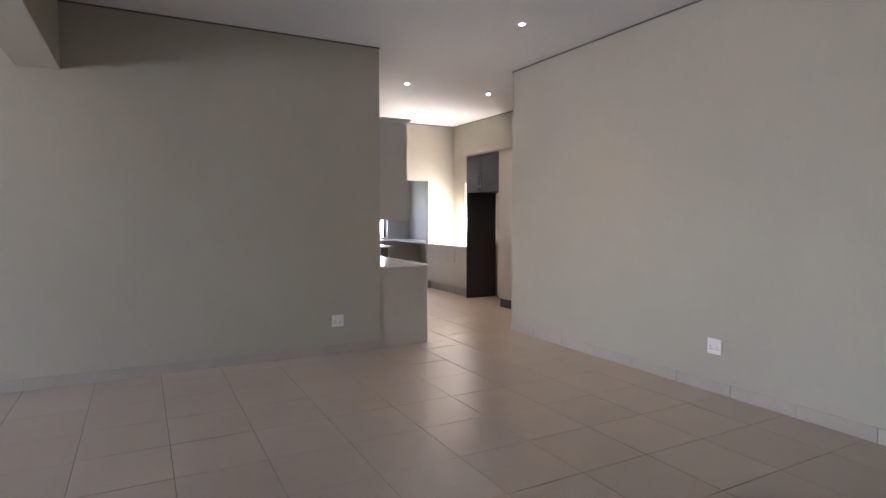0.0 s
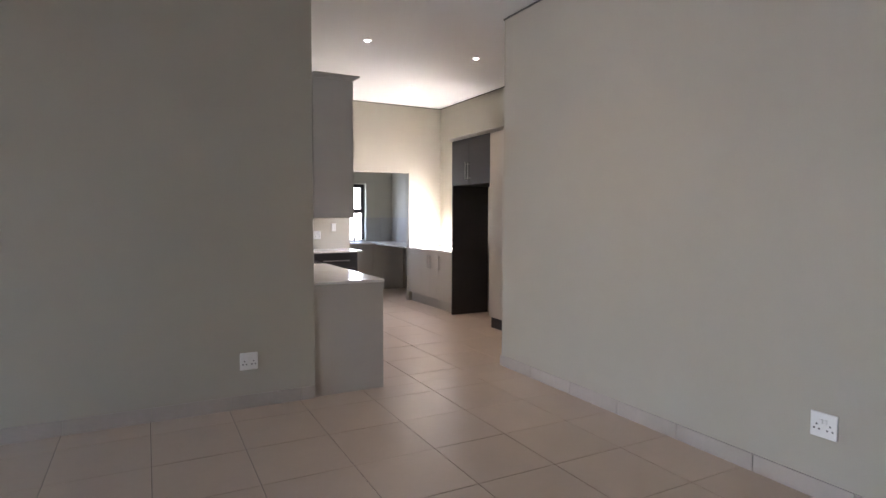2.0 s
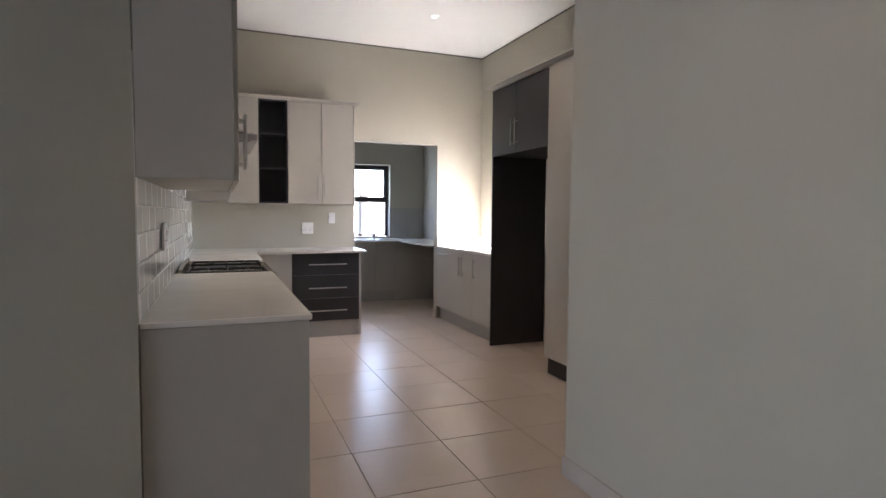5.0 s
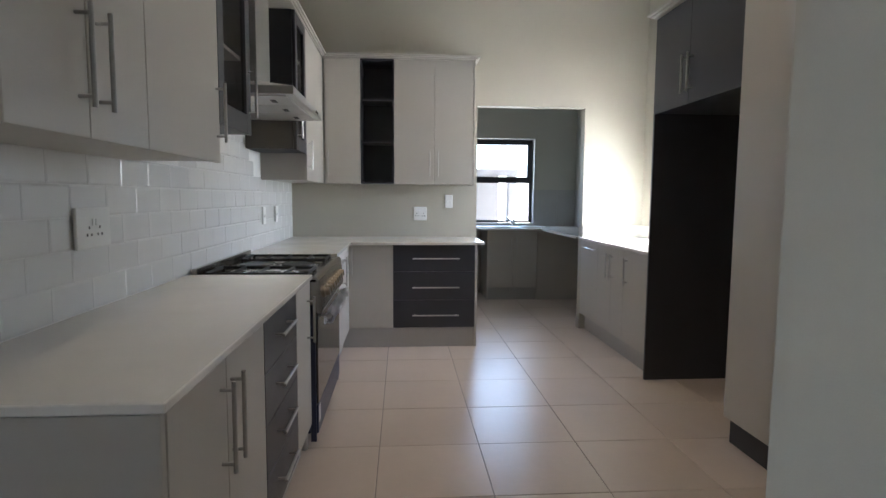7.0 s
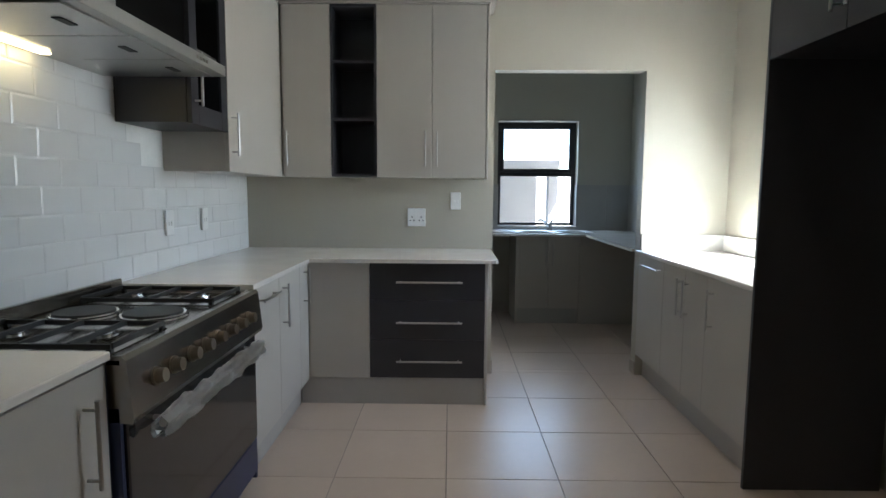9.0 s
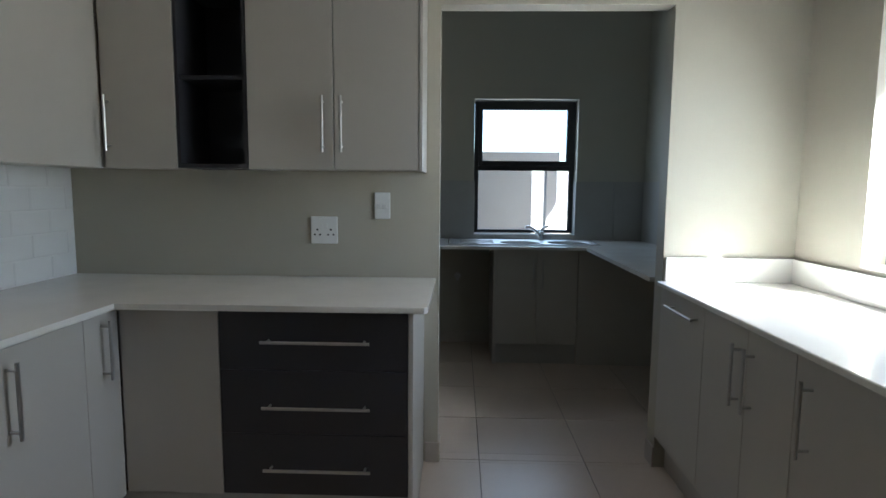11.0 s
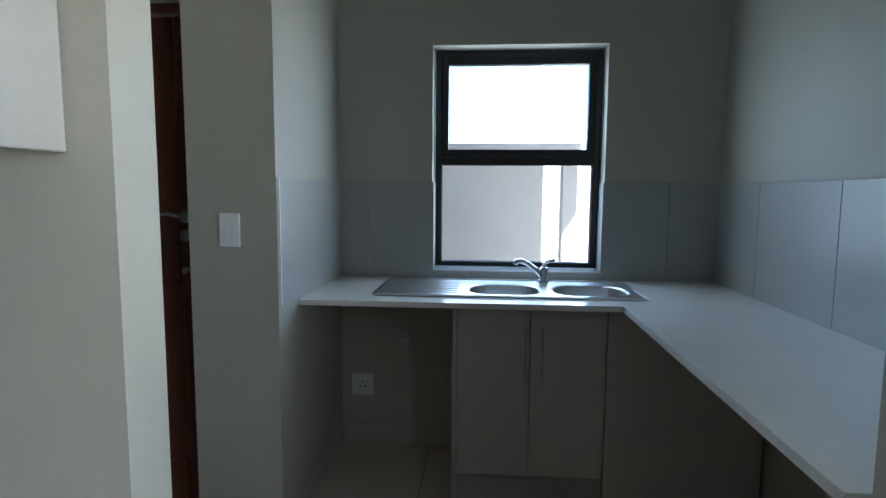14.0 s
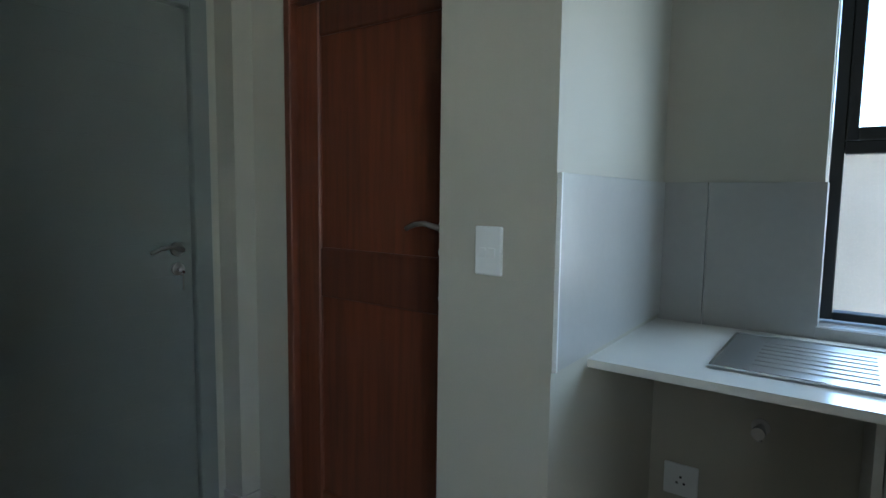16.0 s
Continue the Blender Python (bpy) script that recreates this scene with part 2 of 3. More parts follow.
# unseen west and south walls, set far off to shape side light and bounce
structure(boxes("wall_living_west", [(-8.2, -8.0, -7.0, 1.6, 0, H), (-8.2, -8.0, 1.6, 6.2, 2.25, H), (-8.2, -8.0, 6.2, 6.65, 0, H)], WALL),
          "unseen taupe living room wall with an added light opening", "wall")
structure(box("wall_living_south", -8.2, 4.665, -7.2, -7.0, 0, H, WALL), "unseen taupe wall closing the living room", "wall")
structure(box("beam", -0.4, -0.1, -7.0, 6.65, 2.63, H, WALL, bevel=0.004), "taupe plastered beam under the ceiling", "beam")
structure(box("ceiling", -8.2, 6.23, -7.2, 13.29, H, H + 0.25, CEIL), "smooth white painted ceiling", "ceiling")
# out of view; eaves widened east and north to cut off the sun
structure(box("roof", -8.7, 7.17, -7.7, 14.3, H + 0.26, H + 0.4, PLASTER), "unseen flat roof slab with eaves added to block sun", "roof")
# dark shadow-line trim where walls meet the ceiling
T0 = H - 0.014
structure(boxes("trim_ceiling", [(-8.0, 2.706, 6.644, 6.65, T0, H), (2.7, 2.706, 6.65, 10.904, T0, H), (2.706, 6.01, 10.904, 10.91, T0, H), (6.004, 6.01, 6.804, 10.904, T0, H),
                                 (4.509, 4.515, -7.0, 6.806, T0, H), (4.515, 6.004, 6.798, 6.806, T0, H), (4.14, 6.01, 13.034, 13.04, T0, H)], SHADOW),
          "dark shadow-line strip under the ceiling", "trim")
structure(box("floor_screed", -8.2, 6.23, -7.2, 13.29, -0.12, -0.004, GROUT), "grey grout bed under the floor tiles", "floor")

# ---- outdoors ----
structure(box("ground", -400, 400, -400, 400, -0.5, -0.13, SAND), "dry sandy ground round the house", "ground")
yard = structure(boxes("boundary_wall", [(-4, 5.40, 15.5, 15.7, -0.13, 1.64), (5.58, 5.71, 15.48, 15.72, -0.13, 1.64), (-4, 5.73, 15.46, 15.74, 1.64, 1.76)], PLASTER), "grey plastered yard wall with a post and coping", "wall")
structure(box("neighbour_wall", -20, 40, 40, 40.25, -0.13, 2.2, PLASTER), "low plastered wall in the distance", "wall")


# ---- windows and doors ----
def window(name, x0, x1, y, z0, z1, label):
    """A casement in a wall across y: outer frame, transom, top-hung sash and panes."""
    w = thing(name, ((x0 + x1) / 2, y, z0), label, "window")
    w["kind"] = "structure"
    f, zt = 0.035, 1.455
    boxes("frame", [(x0, x0 + f, y, y + 0.06, z0, z1), (x1 - f, x1, y, y + 0.06, z0, z1), (x0 + f, x1 - f, y, y + 0.06, z0, z0 + 0.025), (x0 + f, x1 - f, y, y + 0.06, z1 - f, z1),
                    (x0 + f, x1 - f, y, y + 0.06, zt, zt + 0.04)], FRAME, w, 0.003)
    s = 0.032
    a, b, c, d = x0 + f, x1 - f, zt + 0.04, z1 - f
    boxes("sash", [(a, a + s, y - 0.012, y + 0.04, c, d), (b - s, b, y - 0.012, y + 0.04, c, d), (a + s, b - s, y - 0.012, y + 0.04, c, c + s + 0.008), (a + s, b - s, y - 0.012, y + 0.04, d - s, d)], FRAME, w, 0.003)
    for p in ((a + s, b - s, c + s, d - s), (x0 + f, x1 - f, z0 + 0.025, zt)):
        g = box("pane", p[0], p[1], y + 0.02, y + 0.024, p[2], p[3], GLASS, w)
        g.visible_shadow = False
    return w


window("window_1", 4.615, 5.452, 13.15, 0.93, 2.025, "dark bronze aluminium window over the sink")


def side_window(name, x, y0, y1, z0, z1, label, bars):
    w = thing(name, (x, (y0 + y1) / 2, z0), label, "window")
    w["kind"] = "structure"
    f = 0.045
    rows = [(x, x + 0.06, y0, y0 + f, z0, z1), (x, x + 0.06, y1 - f, y1, z0, z1), (x, x + 0.06, y0 + f, y1 - f, z0, z0 + f), (x, x + 0.06, y0 + f, y1 - f, z1 - f, z1)]
    for k in range(1, bars):
        yy = y0 + (y1 - y0) * k / bars
        rows.append((x, x + 0.06, yy - 0.03, yy + 0.03, z0 + f, z1 - f))
    boxes("frame", rows, FRAME, w)
    g = box("pane", x + 0.03, x + 0.034, y0 + f, y1 - f, z0 + f, z1 - f, GLASS, w)
    g.visible_shadow = False
    return w


side_window("window_2", 6.1, 9.45, 10.49, 1.03, 2.06, "dark aluminium window over the sunny counter", 1)
structure(box("window_sill", 6.006, 6.225, 9.451, 10.489, 1.0165, 1.03, QUARTZ, bevel=0.001), "polished white sill under the sunny window", "window sill")
# out of view, added to give the living room fill an opening
side_window("unseen_glass_door", -8.14, 1.6, 6.2, 0.0, 2.25, "unseen glass sliding door added where the side light enters", 3)


def lever(parent, at, along, out):
    """A door lever on a round rose with a key rose below."""
    at, along, out = Vector(at), Vector(along), Vector(out)
    up = Vector((0, 0, 1))
    rods("rose", [(at, at + out * 0.012, 0.026), (at - up * 0.075, at - up * 0.075 + out * 0.012, 0.024), (at - up * 0.075 + out * 0.012, at - up * 0.075 + out * 0.03, 0.008)], STEEL, parent, 20)
    k = out * 0.05
    tube("lever", [at + out * 0.01, at + out * 0.045, at + k + along * 0.02 + up * 0.006, at + k + along * 0.05 + up * 0.012, at + k + along * 0.085 + up * 0.008, at + k + along * 0.12 - up * 0.006],
         0.0095, STEEL, parent, taper=0.75)


def panel_door():
    d = thing("door_1", (3.38, 12.4, 0), "red-brown hardwood door with two recessed panels, closed", "door")
    d["kind"] = "structure"
    x0, x1, y = 2.98, 3.815, 12.33
    boxes("frame", [(x0, x0 + 0.035, y, 12.44, 0, 2.02), (x1 - 0.03, x1, y + 0.016, 12.44, 0, 2.02), (x0 + 0.035, x1 - 0.03, y, 12.44, 1.985, 2.02)], WOOD, d, 0.004)
    a, b, f = x0 + 0.038, x1 - 0.033, y + 0.03
    boxes("leaf", [(a, a + 0.115, f, f + 0.04, 0.008, 1.98), (b - 0.115, b, f, f + 0.04, 0.008, 1.98), (a + 0.115, b - 0.115, f, f + 0.04, 0.008, 0.2)], WOOD, d, 0.006)
    for z0, z1 in ((0.94, 1.12), (1.86, 1.98)):
        box("rail", a + 0.1155, b - 0.1155, f, f + 0.04, z0, z1, WOODRAIL, d, 0.006)
    for z0, z1 in ((0.2, 0.94), (1.12, 1.86)):
        box("panel", a + 0.115, b - 0.115, f + 0.014, f + 0.03, z0, z1, WOOD, d)
    lever(d, (b - 0.085, f, 1.215), (-1, 0, 0), (0, -1, 0))
    rods("key_rose", [((b - 0.09, f, 1.0), (b - 0.09, f - 0.02, 1.0), 0.012)], STEEL, d)
    return d


panel_door()


def ribbed_door():
    d = thing("door_2", (2.6, 11.7, 0), "grey painted door with fine horizontal grooves, closed", "door")
    d["kind"] = "structure"
    boxes("frame", [(2.56, 2.672, 11.27, 11.32, 0, 2.03), (2.56, 2.672, 12.155, 12.225, 0, 2.03), (2.56, 2.672, 11.32, 12.155, 1.985, 2.03)], GREYDOOR, d, 0.004)
    boards, z = [], 0.008
    while z < 1.97:
        z1 = min(z + 0.124, 1.98)
        boards.append((2.6, 2.645, 11.324, 12.151, z, z1))
        z = z1
    boxes("leaf", boards, GREYDOOR, d, 0.0012)
    lever(d, (2.645, 12.092, 1.1), (0, -1, 0), (1, 0, 0))
    rods("key", [((2.672, 12.092, 1.018), (2.69, 12.092, 1.018), 0.006), ((2.685, 12.092, 1.01), (2.685, 12.092, 0.95), 0.003)], CHROME, d, 8)
    return d


ribbed_door()


# ---- electrical plates and lamps ----
def plate(name, centre, right, out, w, h, label, kind):
    """A moulded plate; kind: holes and rockers on its face."""
    c, r, o, u = Vector(centre), Vector(right), Vector(out), Vector((0, 0, 1))
    m = Matrix((r, u, o)).transposed().to_4x4()
    m.translation = c
    e = new(name)
    e.matrix_basis = m
    tagged(e, label, "switch" if kind == "switch" else "socket")

    def part(pname, rows, mat, bevel=0.002):
        bm = bmesh.new()
        for row in rows:
            add_box(bm, *row, bevel, 2)
        ob = mesh_object(pname, bm, mat)
        ob.parent = e
        return ob

    part("faceplate", [(-w / 2, w / 2, -h / 2, h / 2, 0, 0.012)], PLASTIC, 0.004)
    if kind == "switch":
        for x in (-0.022, 0.004):
            part("rocker", [(x, x + 0.018, -0.014, 0.008, 0.0121, 0.017)], PLASTIC)
    elif kind == "double":
        for x in (-0.017, 0.003):
            part("rocker", [(x, x + 0.014, 0.008, 0.03, 0.0121, 0.017)], PLASTIC)
        spots = [(sx + dx, y) for sx in (-0.031, 0.031) for dx, y in ((0, 0.002), (-0.012, -0.021), (0.012, -0.021))]
    else:
        spots = [(0, 0.012), (-0.012, -0.01), (0.012, -0.01)]
    for x, y in (spots if kind != "switch" else ()):
        part("hole", [(x - 0.004, x + 0.004, y - 0.004, y + 0.004, 0.0112, 0.0126)], HOLE, 0)
    return e


X, Y, NX, NY = Vector((1, 0, 0)), Vector((0, 1, 0)), Vector((-1, 0, 0)), Vector((0, -1, 0))
plate("wall_socket", (2.218, 6.65, 0.345), X, NY, 0.125, 0.125, "white plastic double socket low on the wall", "double")
plate("wall_socket", (4.515, 3.95, 0.378), NY, NX, 0.125, 0.125, "white plastic double socket low on the wall", "double")
plate("wall_socket", (3.877, 10.91, 1.106), X, NY, 0.123, 0.125, "white plastic double socket above the counter", "double")
plate("light_switch", (4.145, 10.91, 1.22), X, NY, 0.072, 0.12, "white plastic light switch above the counter", "switch")
plate("light_switch", (3.97, 12.16, 1.178), X, NY, 0.075, 0.12, "white plastic light switch beside the wooden door", "switch")
plate("wall_socket", (4.25, 13.04, 0.315), X, NY, 0.115, 0.115, "white plastic socket under the scullery counter", "single")
plate("wall_socket", (2.712, 7.53, 1.155), Y, X, 0.2, 0.13, "white plastic socket on the tiled wall", "double")
plate("light_switch", (2.712, 9.78, 1.12), Y, X, 0.075, 0.125, "white plastic switch on the tiled wall", "switch")
plate("light_switch", (2.712, 10.18, 1.12), Y, X, 0.075, 0.125, "white plastic switch on the tiled wall", "switch")
plate("wall_socket", (6.01, 9.0, 0.33), NY, NX, 0.12, 0.12, "white plastic socket in the fridge recess", "single")


def downlight(x, y):
    d = thing("downlight", (x, y, H), "small lit white recessed downlight in the ceiling", "lamp", "ceiling downlights")
    bm = bmesh.new()
    add_rod(bm, (x, y, H - 0.006), (x, y, H), 0.042, 0.046, 24)
    mesh_object("ring", bm, PLASTIC, d)
    rods("bulb", [((x, y, H - 0.009), (x, y, H - 0.006), 0.02)], LED, d, 20)


for p in DOWNLIGHTS:
    downlight(*p)


# ---- kitchen: pale and charcoal units ----
def unit(name, base, label, group):
    return thing(name, base, label, "cabinet", group)


def west_base(y0, y1, label, doors, mat=PALE, handles=(), dark_kick=False):
    """A floor unit along the west wall; doors: (y0, y1, z0, z1) fronts; handles: (y, z, y, z) bars."""
    u = unit("base_cabinet", (2.98, (y0 + y1) / 2, 0), label, "kitchen base cabinets")
    box("carcass", 2.712, 3.248, y0, y1, 0.15, 0.866, PALE, u)
    box("plinth", 2.75, 3.215, y0, y1, 0, 0.149, KICK, u)
    for a, b, c, d in doors:
        box("drawer_front" if d - c < 0.4 else "door", 3.25, 3.27, a + 0.0015, b - 0.0015, c + 0.0015, d - 0.0015, mat, u, 0.0015)
    for a, c, b, d in handles:
        bar_handle(u, (3.303, a, c), (3.303, b, d), (0.033, 0, 0))
    return u


u = west_base(6.7, 7.44, "pale grey double-door base cabinet with steel handles", [(6.7, 7.055, 0.155, 0.86), (7.055, 7.44, 0.155, 0.86)],
              handles=[(7.005, 0.585, 7.005, 0.815), (7.09, 0.585, 7.09, 0.815)])
box("end_panel", 2.702, 3.272, 6.668, 6.688, 0.0, 0.866, PALE, u, 0.0015)
# charcoal strip in the gap; its colour supplies the dark shade line
box("gap_shade_fill", 2.72, 3.258, 6.6885, 6.6995, 0.0, 0.866, CHAR, u)
zs = [0.155, 0.335, 0.51, 0.685, 0.86]
west_base(7.442, 7.985, "charcoal four-drawer base cabinet with steel bar handles", [(7.442, 7.985, a, b) for a, b in zip(zs, zs[1:])], CHAR,
          [(7.575, z, 7.815, z) for z in (0.265, 0.44, 0.61, 0.785)])
west_base(7.987, 8.338, "narrow pale grey base cabinet beside the cooker", [(7.987, 8.338, 0.155, 0.86)], handles=[(8.25, 0.585, 8.25, 0.80)])
west_base(9.335, 10.295, "pale grey corner base cabinet with steel handles", [(9.335, 9.735, 0.155, 0.86), (9.735, 10.11, 0.155, 0.86), (10.11, 10.295, 0.155, 0.86)],
          handles=[(9.42, 0.8, 9.66, 0.8), (9.79, 0.6, 9.79, 0.82), (10.2, 0.63, 10.2, 0.84)])


def north_base():
    u = unit("base_cabinet", (3.8, 10.58, 0), "charcoal three-drawer base cabinet with pale end panel", "kitchen base cabinets")
    box("carcass", 3.255, 4.318, 10.322, 10.905, 0.165, 0.866, PALE, u)
    box("filler_panel", 3.272, 3.632, 10.30, 10.32, 0.165, 0.862, PALE, u, 0.0015)
    for a, b in ((0.168, 0.4), (0.402, 0.64), (0.642, 0.864)):
        box("drawer_front", 3.635, 4.318, 10.30, 10.32, a, b, CHAR, u, 0.0015)
    for z in (0.275, 0.51, 0.752):
        bar_handle(u, (3.795, 10.267, z), (4.185, 10.267, z), (0, -0.033, 0))
    box("end_panel", 4.32, 4.338, 10.30, 10.905, 0, 0.866, PALE, u, 0.0015)
    box("plinth", 3.217, 4.318, 10.312, 10.325, 0, 0.163, KICK, u)
    return u


north_base()


def worktop(name, rows, label):
    ob = boxes(name, rows, QUARTZ, bevel=0.003)
    return tagged(ob, label, "countertop")


CT0, CT1 = 0.868, 0.89
worktop("countertop", [(2.703, 3.283, 6.664, 8.342, CT0, CT1)], "white quartz countertop on pale base cabinets")


def corner_top(name, pts, label):
    bm = bmesh.new()
    lo = [bm.verts.new((x, y, CT0)) for x, y in pts]
    hi = [bm.verts.new((x, y, CT1)) for x, y in pts]
    bm.faces.new(lo)
    bm.faces.new(hi)
    n = len(pts)
    for i in range(n):
        bm.faces.new((lo[i], lo[(i + 1) % n], hi[(i + 1) % n], hi[i]))
    bmesh.ops.bevel(bm, geom=[e for e in bm.edges if abs(e.verts[0].co.z - e.verts[1].co.z) < 1e-5], offset=0.003, segments=2, affect="EDGES")
    return tagged(mesh_object(name, bm, QUARTZ), label, "countertop")


corner_top("countertop", [(2.703, 9.322), (3.29, 9.322), (3.29, 10.248), (4.38, 10.248), (4.392, 10.26), (4.392, 10.907), (2.703, 10.907)], "white quartz corner countertop beside the cooker")


# wall units
def west_upper(y0, y1, z0, label, doors, handles, mat=PALE, end=True):
    u = unit("wall_cabinet", (2.86, (y0 + y1) / 2, z0), label, "kitchen wall cabinets")
    box("carcass", 2.703, 3.008, y0 + (0.0 if not end else 0.018), y1, z0, 2.438, mat, u)
    if end:
        box("end_panel", 2.703, 3.012, y0, y0 + 0.017, z0 - 0.003, 2.438, mat, u, 0.0015)
    for a, b in doors:
        box("door", 3.01, 3.03, a + 0.0015, b - 0.0015, z0 - 0.005, 2.436, mat, u, 0.0015)
    for y, a, b in handles:
        bar_handle(u, (3.063, y, a), (3.063, y, b), (0.033, 0, 0))
    return u


west_upper(6.652, 7.835, 1.388, "pale grey three-door wall cabinet with steel handles", [(6.676, 6.95), (6.95, 7.235), (7.235, 7.835)], [(6.91, 1.445, 1.66), (6.99, 1.445, 1.66), (7.8, 1.455, 1.67)])
west_upper(9.772, 10.9, 1.378, "pale grey corner wall cabinet with a steel handle", [(9.772, 10.64)], [(9.815, 1.45, 1.66)])


def glass_upper(y0, y1, z0, hy, label):
    """A charcoal unit with a framed glass door and two shelves inside."""
    u = unit("wall_cabinet", (2.86, (y0 + y1) / 2, z0), label, "kitchen wall cabinets")
    t = 0.018
    boxes("carcass", [(2.703, 3.008, y0, y0 + t, z0, 2.438), (2.703, 3.008, y1 - t, y1, z0, 2.438), (2.703, 3.008, y0 + t, y1 - t, z0, z0 + t), (2.703, 3.008, y0 + t, y1 - t, 2.42, 2.438),
                      (2.703, 2.715, y0 + t, y1 - t, z0 + t, 2.42)], CHAR, u)
    for z in (z0 + 0.32, z0 + 0.61):
        box("shelf", 2.716, 2.99, y0 + t, y1 - t, z, z + 0.016, PALE, u)
    w = 0.07
    boxes("door_frame", [(3.01, 3.03, y0 + 0.002, y0 + w, z0 - 0.004, 2.436), (3.01, 3.03, y1 - w, y1 - 0.002, z0 - 0.004, 2.436), (3.01, 3.03, y0 + w, y1 - w, z0 - 0.004, z0 + w + 0.01), (3.01, 3.03, y0 + w, y1 - w, 2.436 - w, 2.436)], CHAR, u, 0.0015)
    g = box("pane", 3.016, 3.02, y0 + w, y1 - w, z0 + w + 0.01, 2.436 - w, SMOKED, u)
    g.visible_shadow = False
    bar_handle(u, (3.063, hy, z0 + 0.07), (3.063, hy, z0 + 0.29), (0.033, 0, 0))
    return u


glass_upper(7.838, 8.285, 1.535, 8.25, "charcoal wall cabinet with a smoked glass door")
glass_upper(9.385, 9.768, 1.565, 9.42, "charcoal wall cabinet with a smoked glass door")


def north_upper():
    u = unit("wall_cabinet", (3.7, 10.76, 1.37), "pale grey wall cabinet with an open charcoal shelf bay", "kitchen wall cabinets")
    y0, z0, z1 = 10.64, 1.375, 2.438
    box("carcass", 3.033, 3.348, y0, 10.905, z0, z1, PALE, u)
    box("carcass", 3.64, 4.328, y0, 10.905, z0, z1, PALE, u)
    boxes("shelf_bay", [(3.35, 3.362, 10.622, 10.905, z0, z1), (3.624, 3.638, 10.622, 10.905, z0, z1), (3.362, 3.624, 10.622, 10.905, z0, z0 + 0.016), (3.362, 3.624, 10.622, 10.905, z1 - 0.016, z1),
                        (3.362, 3.624, 10.895, 10.905, z0 + 0.016, z1 - 0.016)], CHAR, u)
    for z in (1.728, 2.085):
        box("shelf", 3.362, 3.624, 10.635, 10.894, z, z + 0.016, CHAR, u)
    for a, b in ((3.05, 3.348), (3.64, 3.988), (3.99, 4.33)):
        box("door", a + 0.0015, b - 0.0015, 10.62, 10.638, z0 - 0.004, 2.436, PALE, u, 0.0015)
    box("end_panel", 4.332, 4.346, 10.618, 10.905, z0 - 0.006, z1, PALE, u, 0.0015)
    for x in (3.075, 3.948, 4.022):
        bar_handle(u, (x, 10.587, 1.44), (x, 10.587, 1.66), (0, -0.033, 0))
    return u


north_upper()


def cornice(name, runs, label):
    """A stepped moulding along the tops; runs: outer edges as boxes, wider towards the top."""
    bm = bmesh.new()
    for x0, x1, y0, y1, (gx0, gx1, gy0, gy1) in runs:
        for k, (za, zb) in enumerate(((2.44, 2.45), (2.45, 2.46), (2.46, 2.474))):
            s = (0.0, 0.5, 1.0)[k]
            add_box(bm, x0 - gx0 * s, x1 + gx1 * s, y0 - gy0 * s, y1 + gy1 * s, za, zb, 0.0025)
    return tagged(mesh_object(name, bm, PALE), label, "cornice")


cornice("cornice", [(2.705, 3.035, 6.648, 10.614, (0, 0.03, 0.025, 0)), (2.705, 4.352, 10.615, 10.905, (0, 0.035, 0.035, 0))], "pale grey cornice moulding on the wall cabinets")
cornice("cornice", [(5.365, 6.005, 7.41, 9.382, (0.03, 0, 0, 0.03))], "pale grey cornice moulding on the tall cupboards")


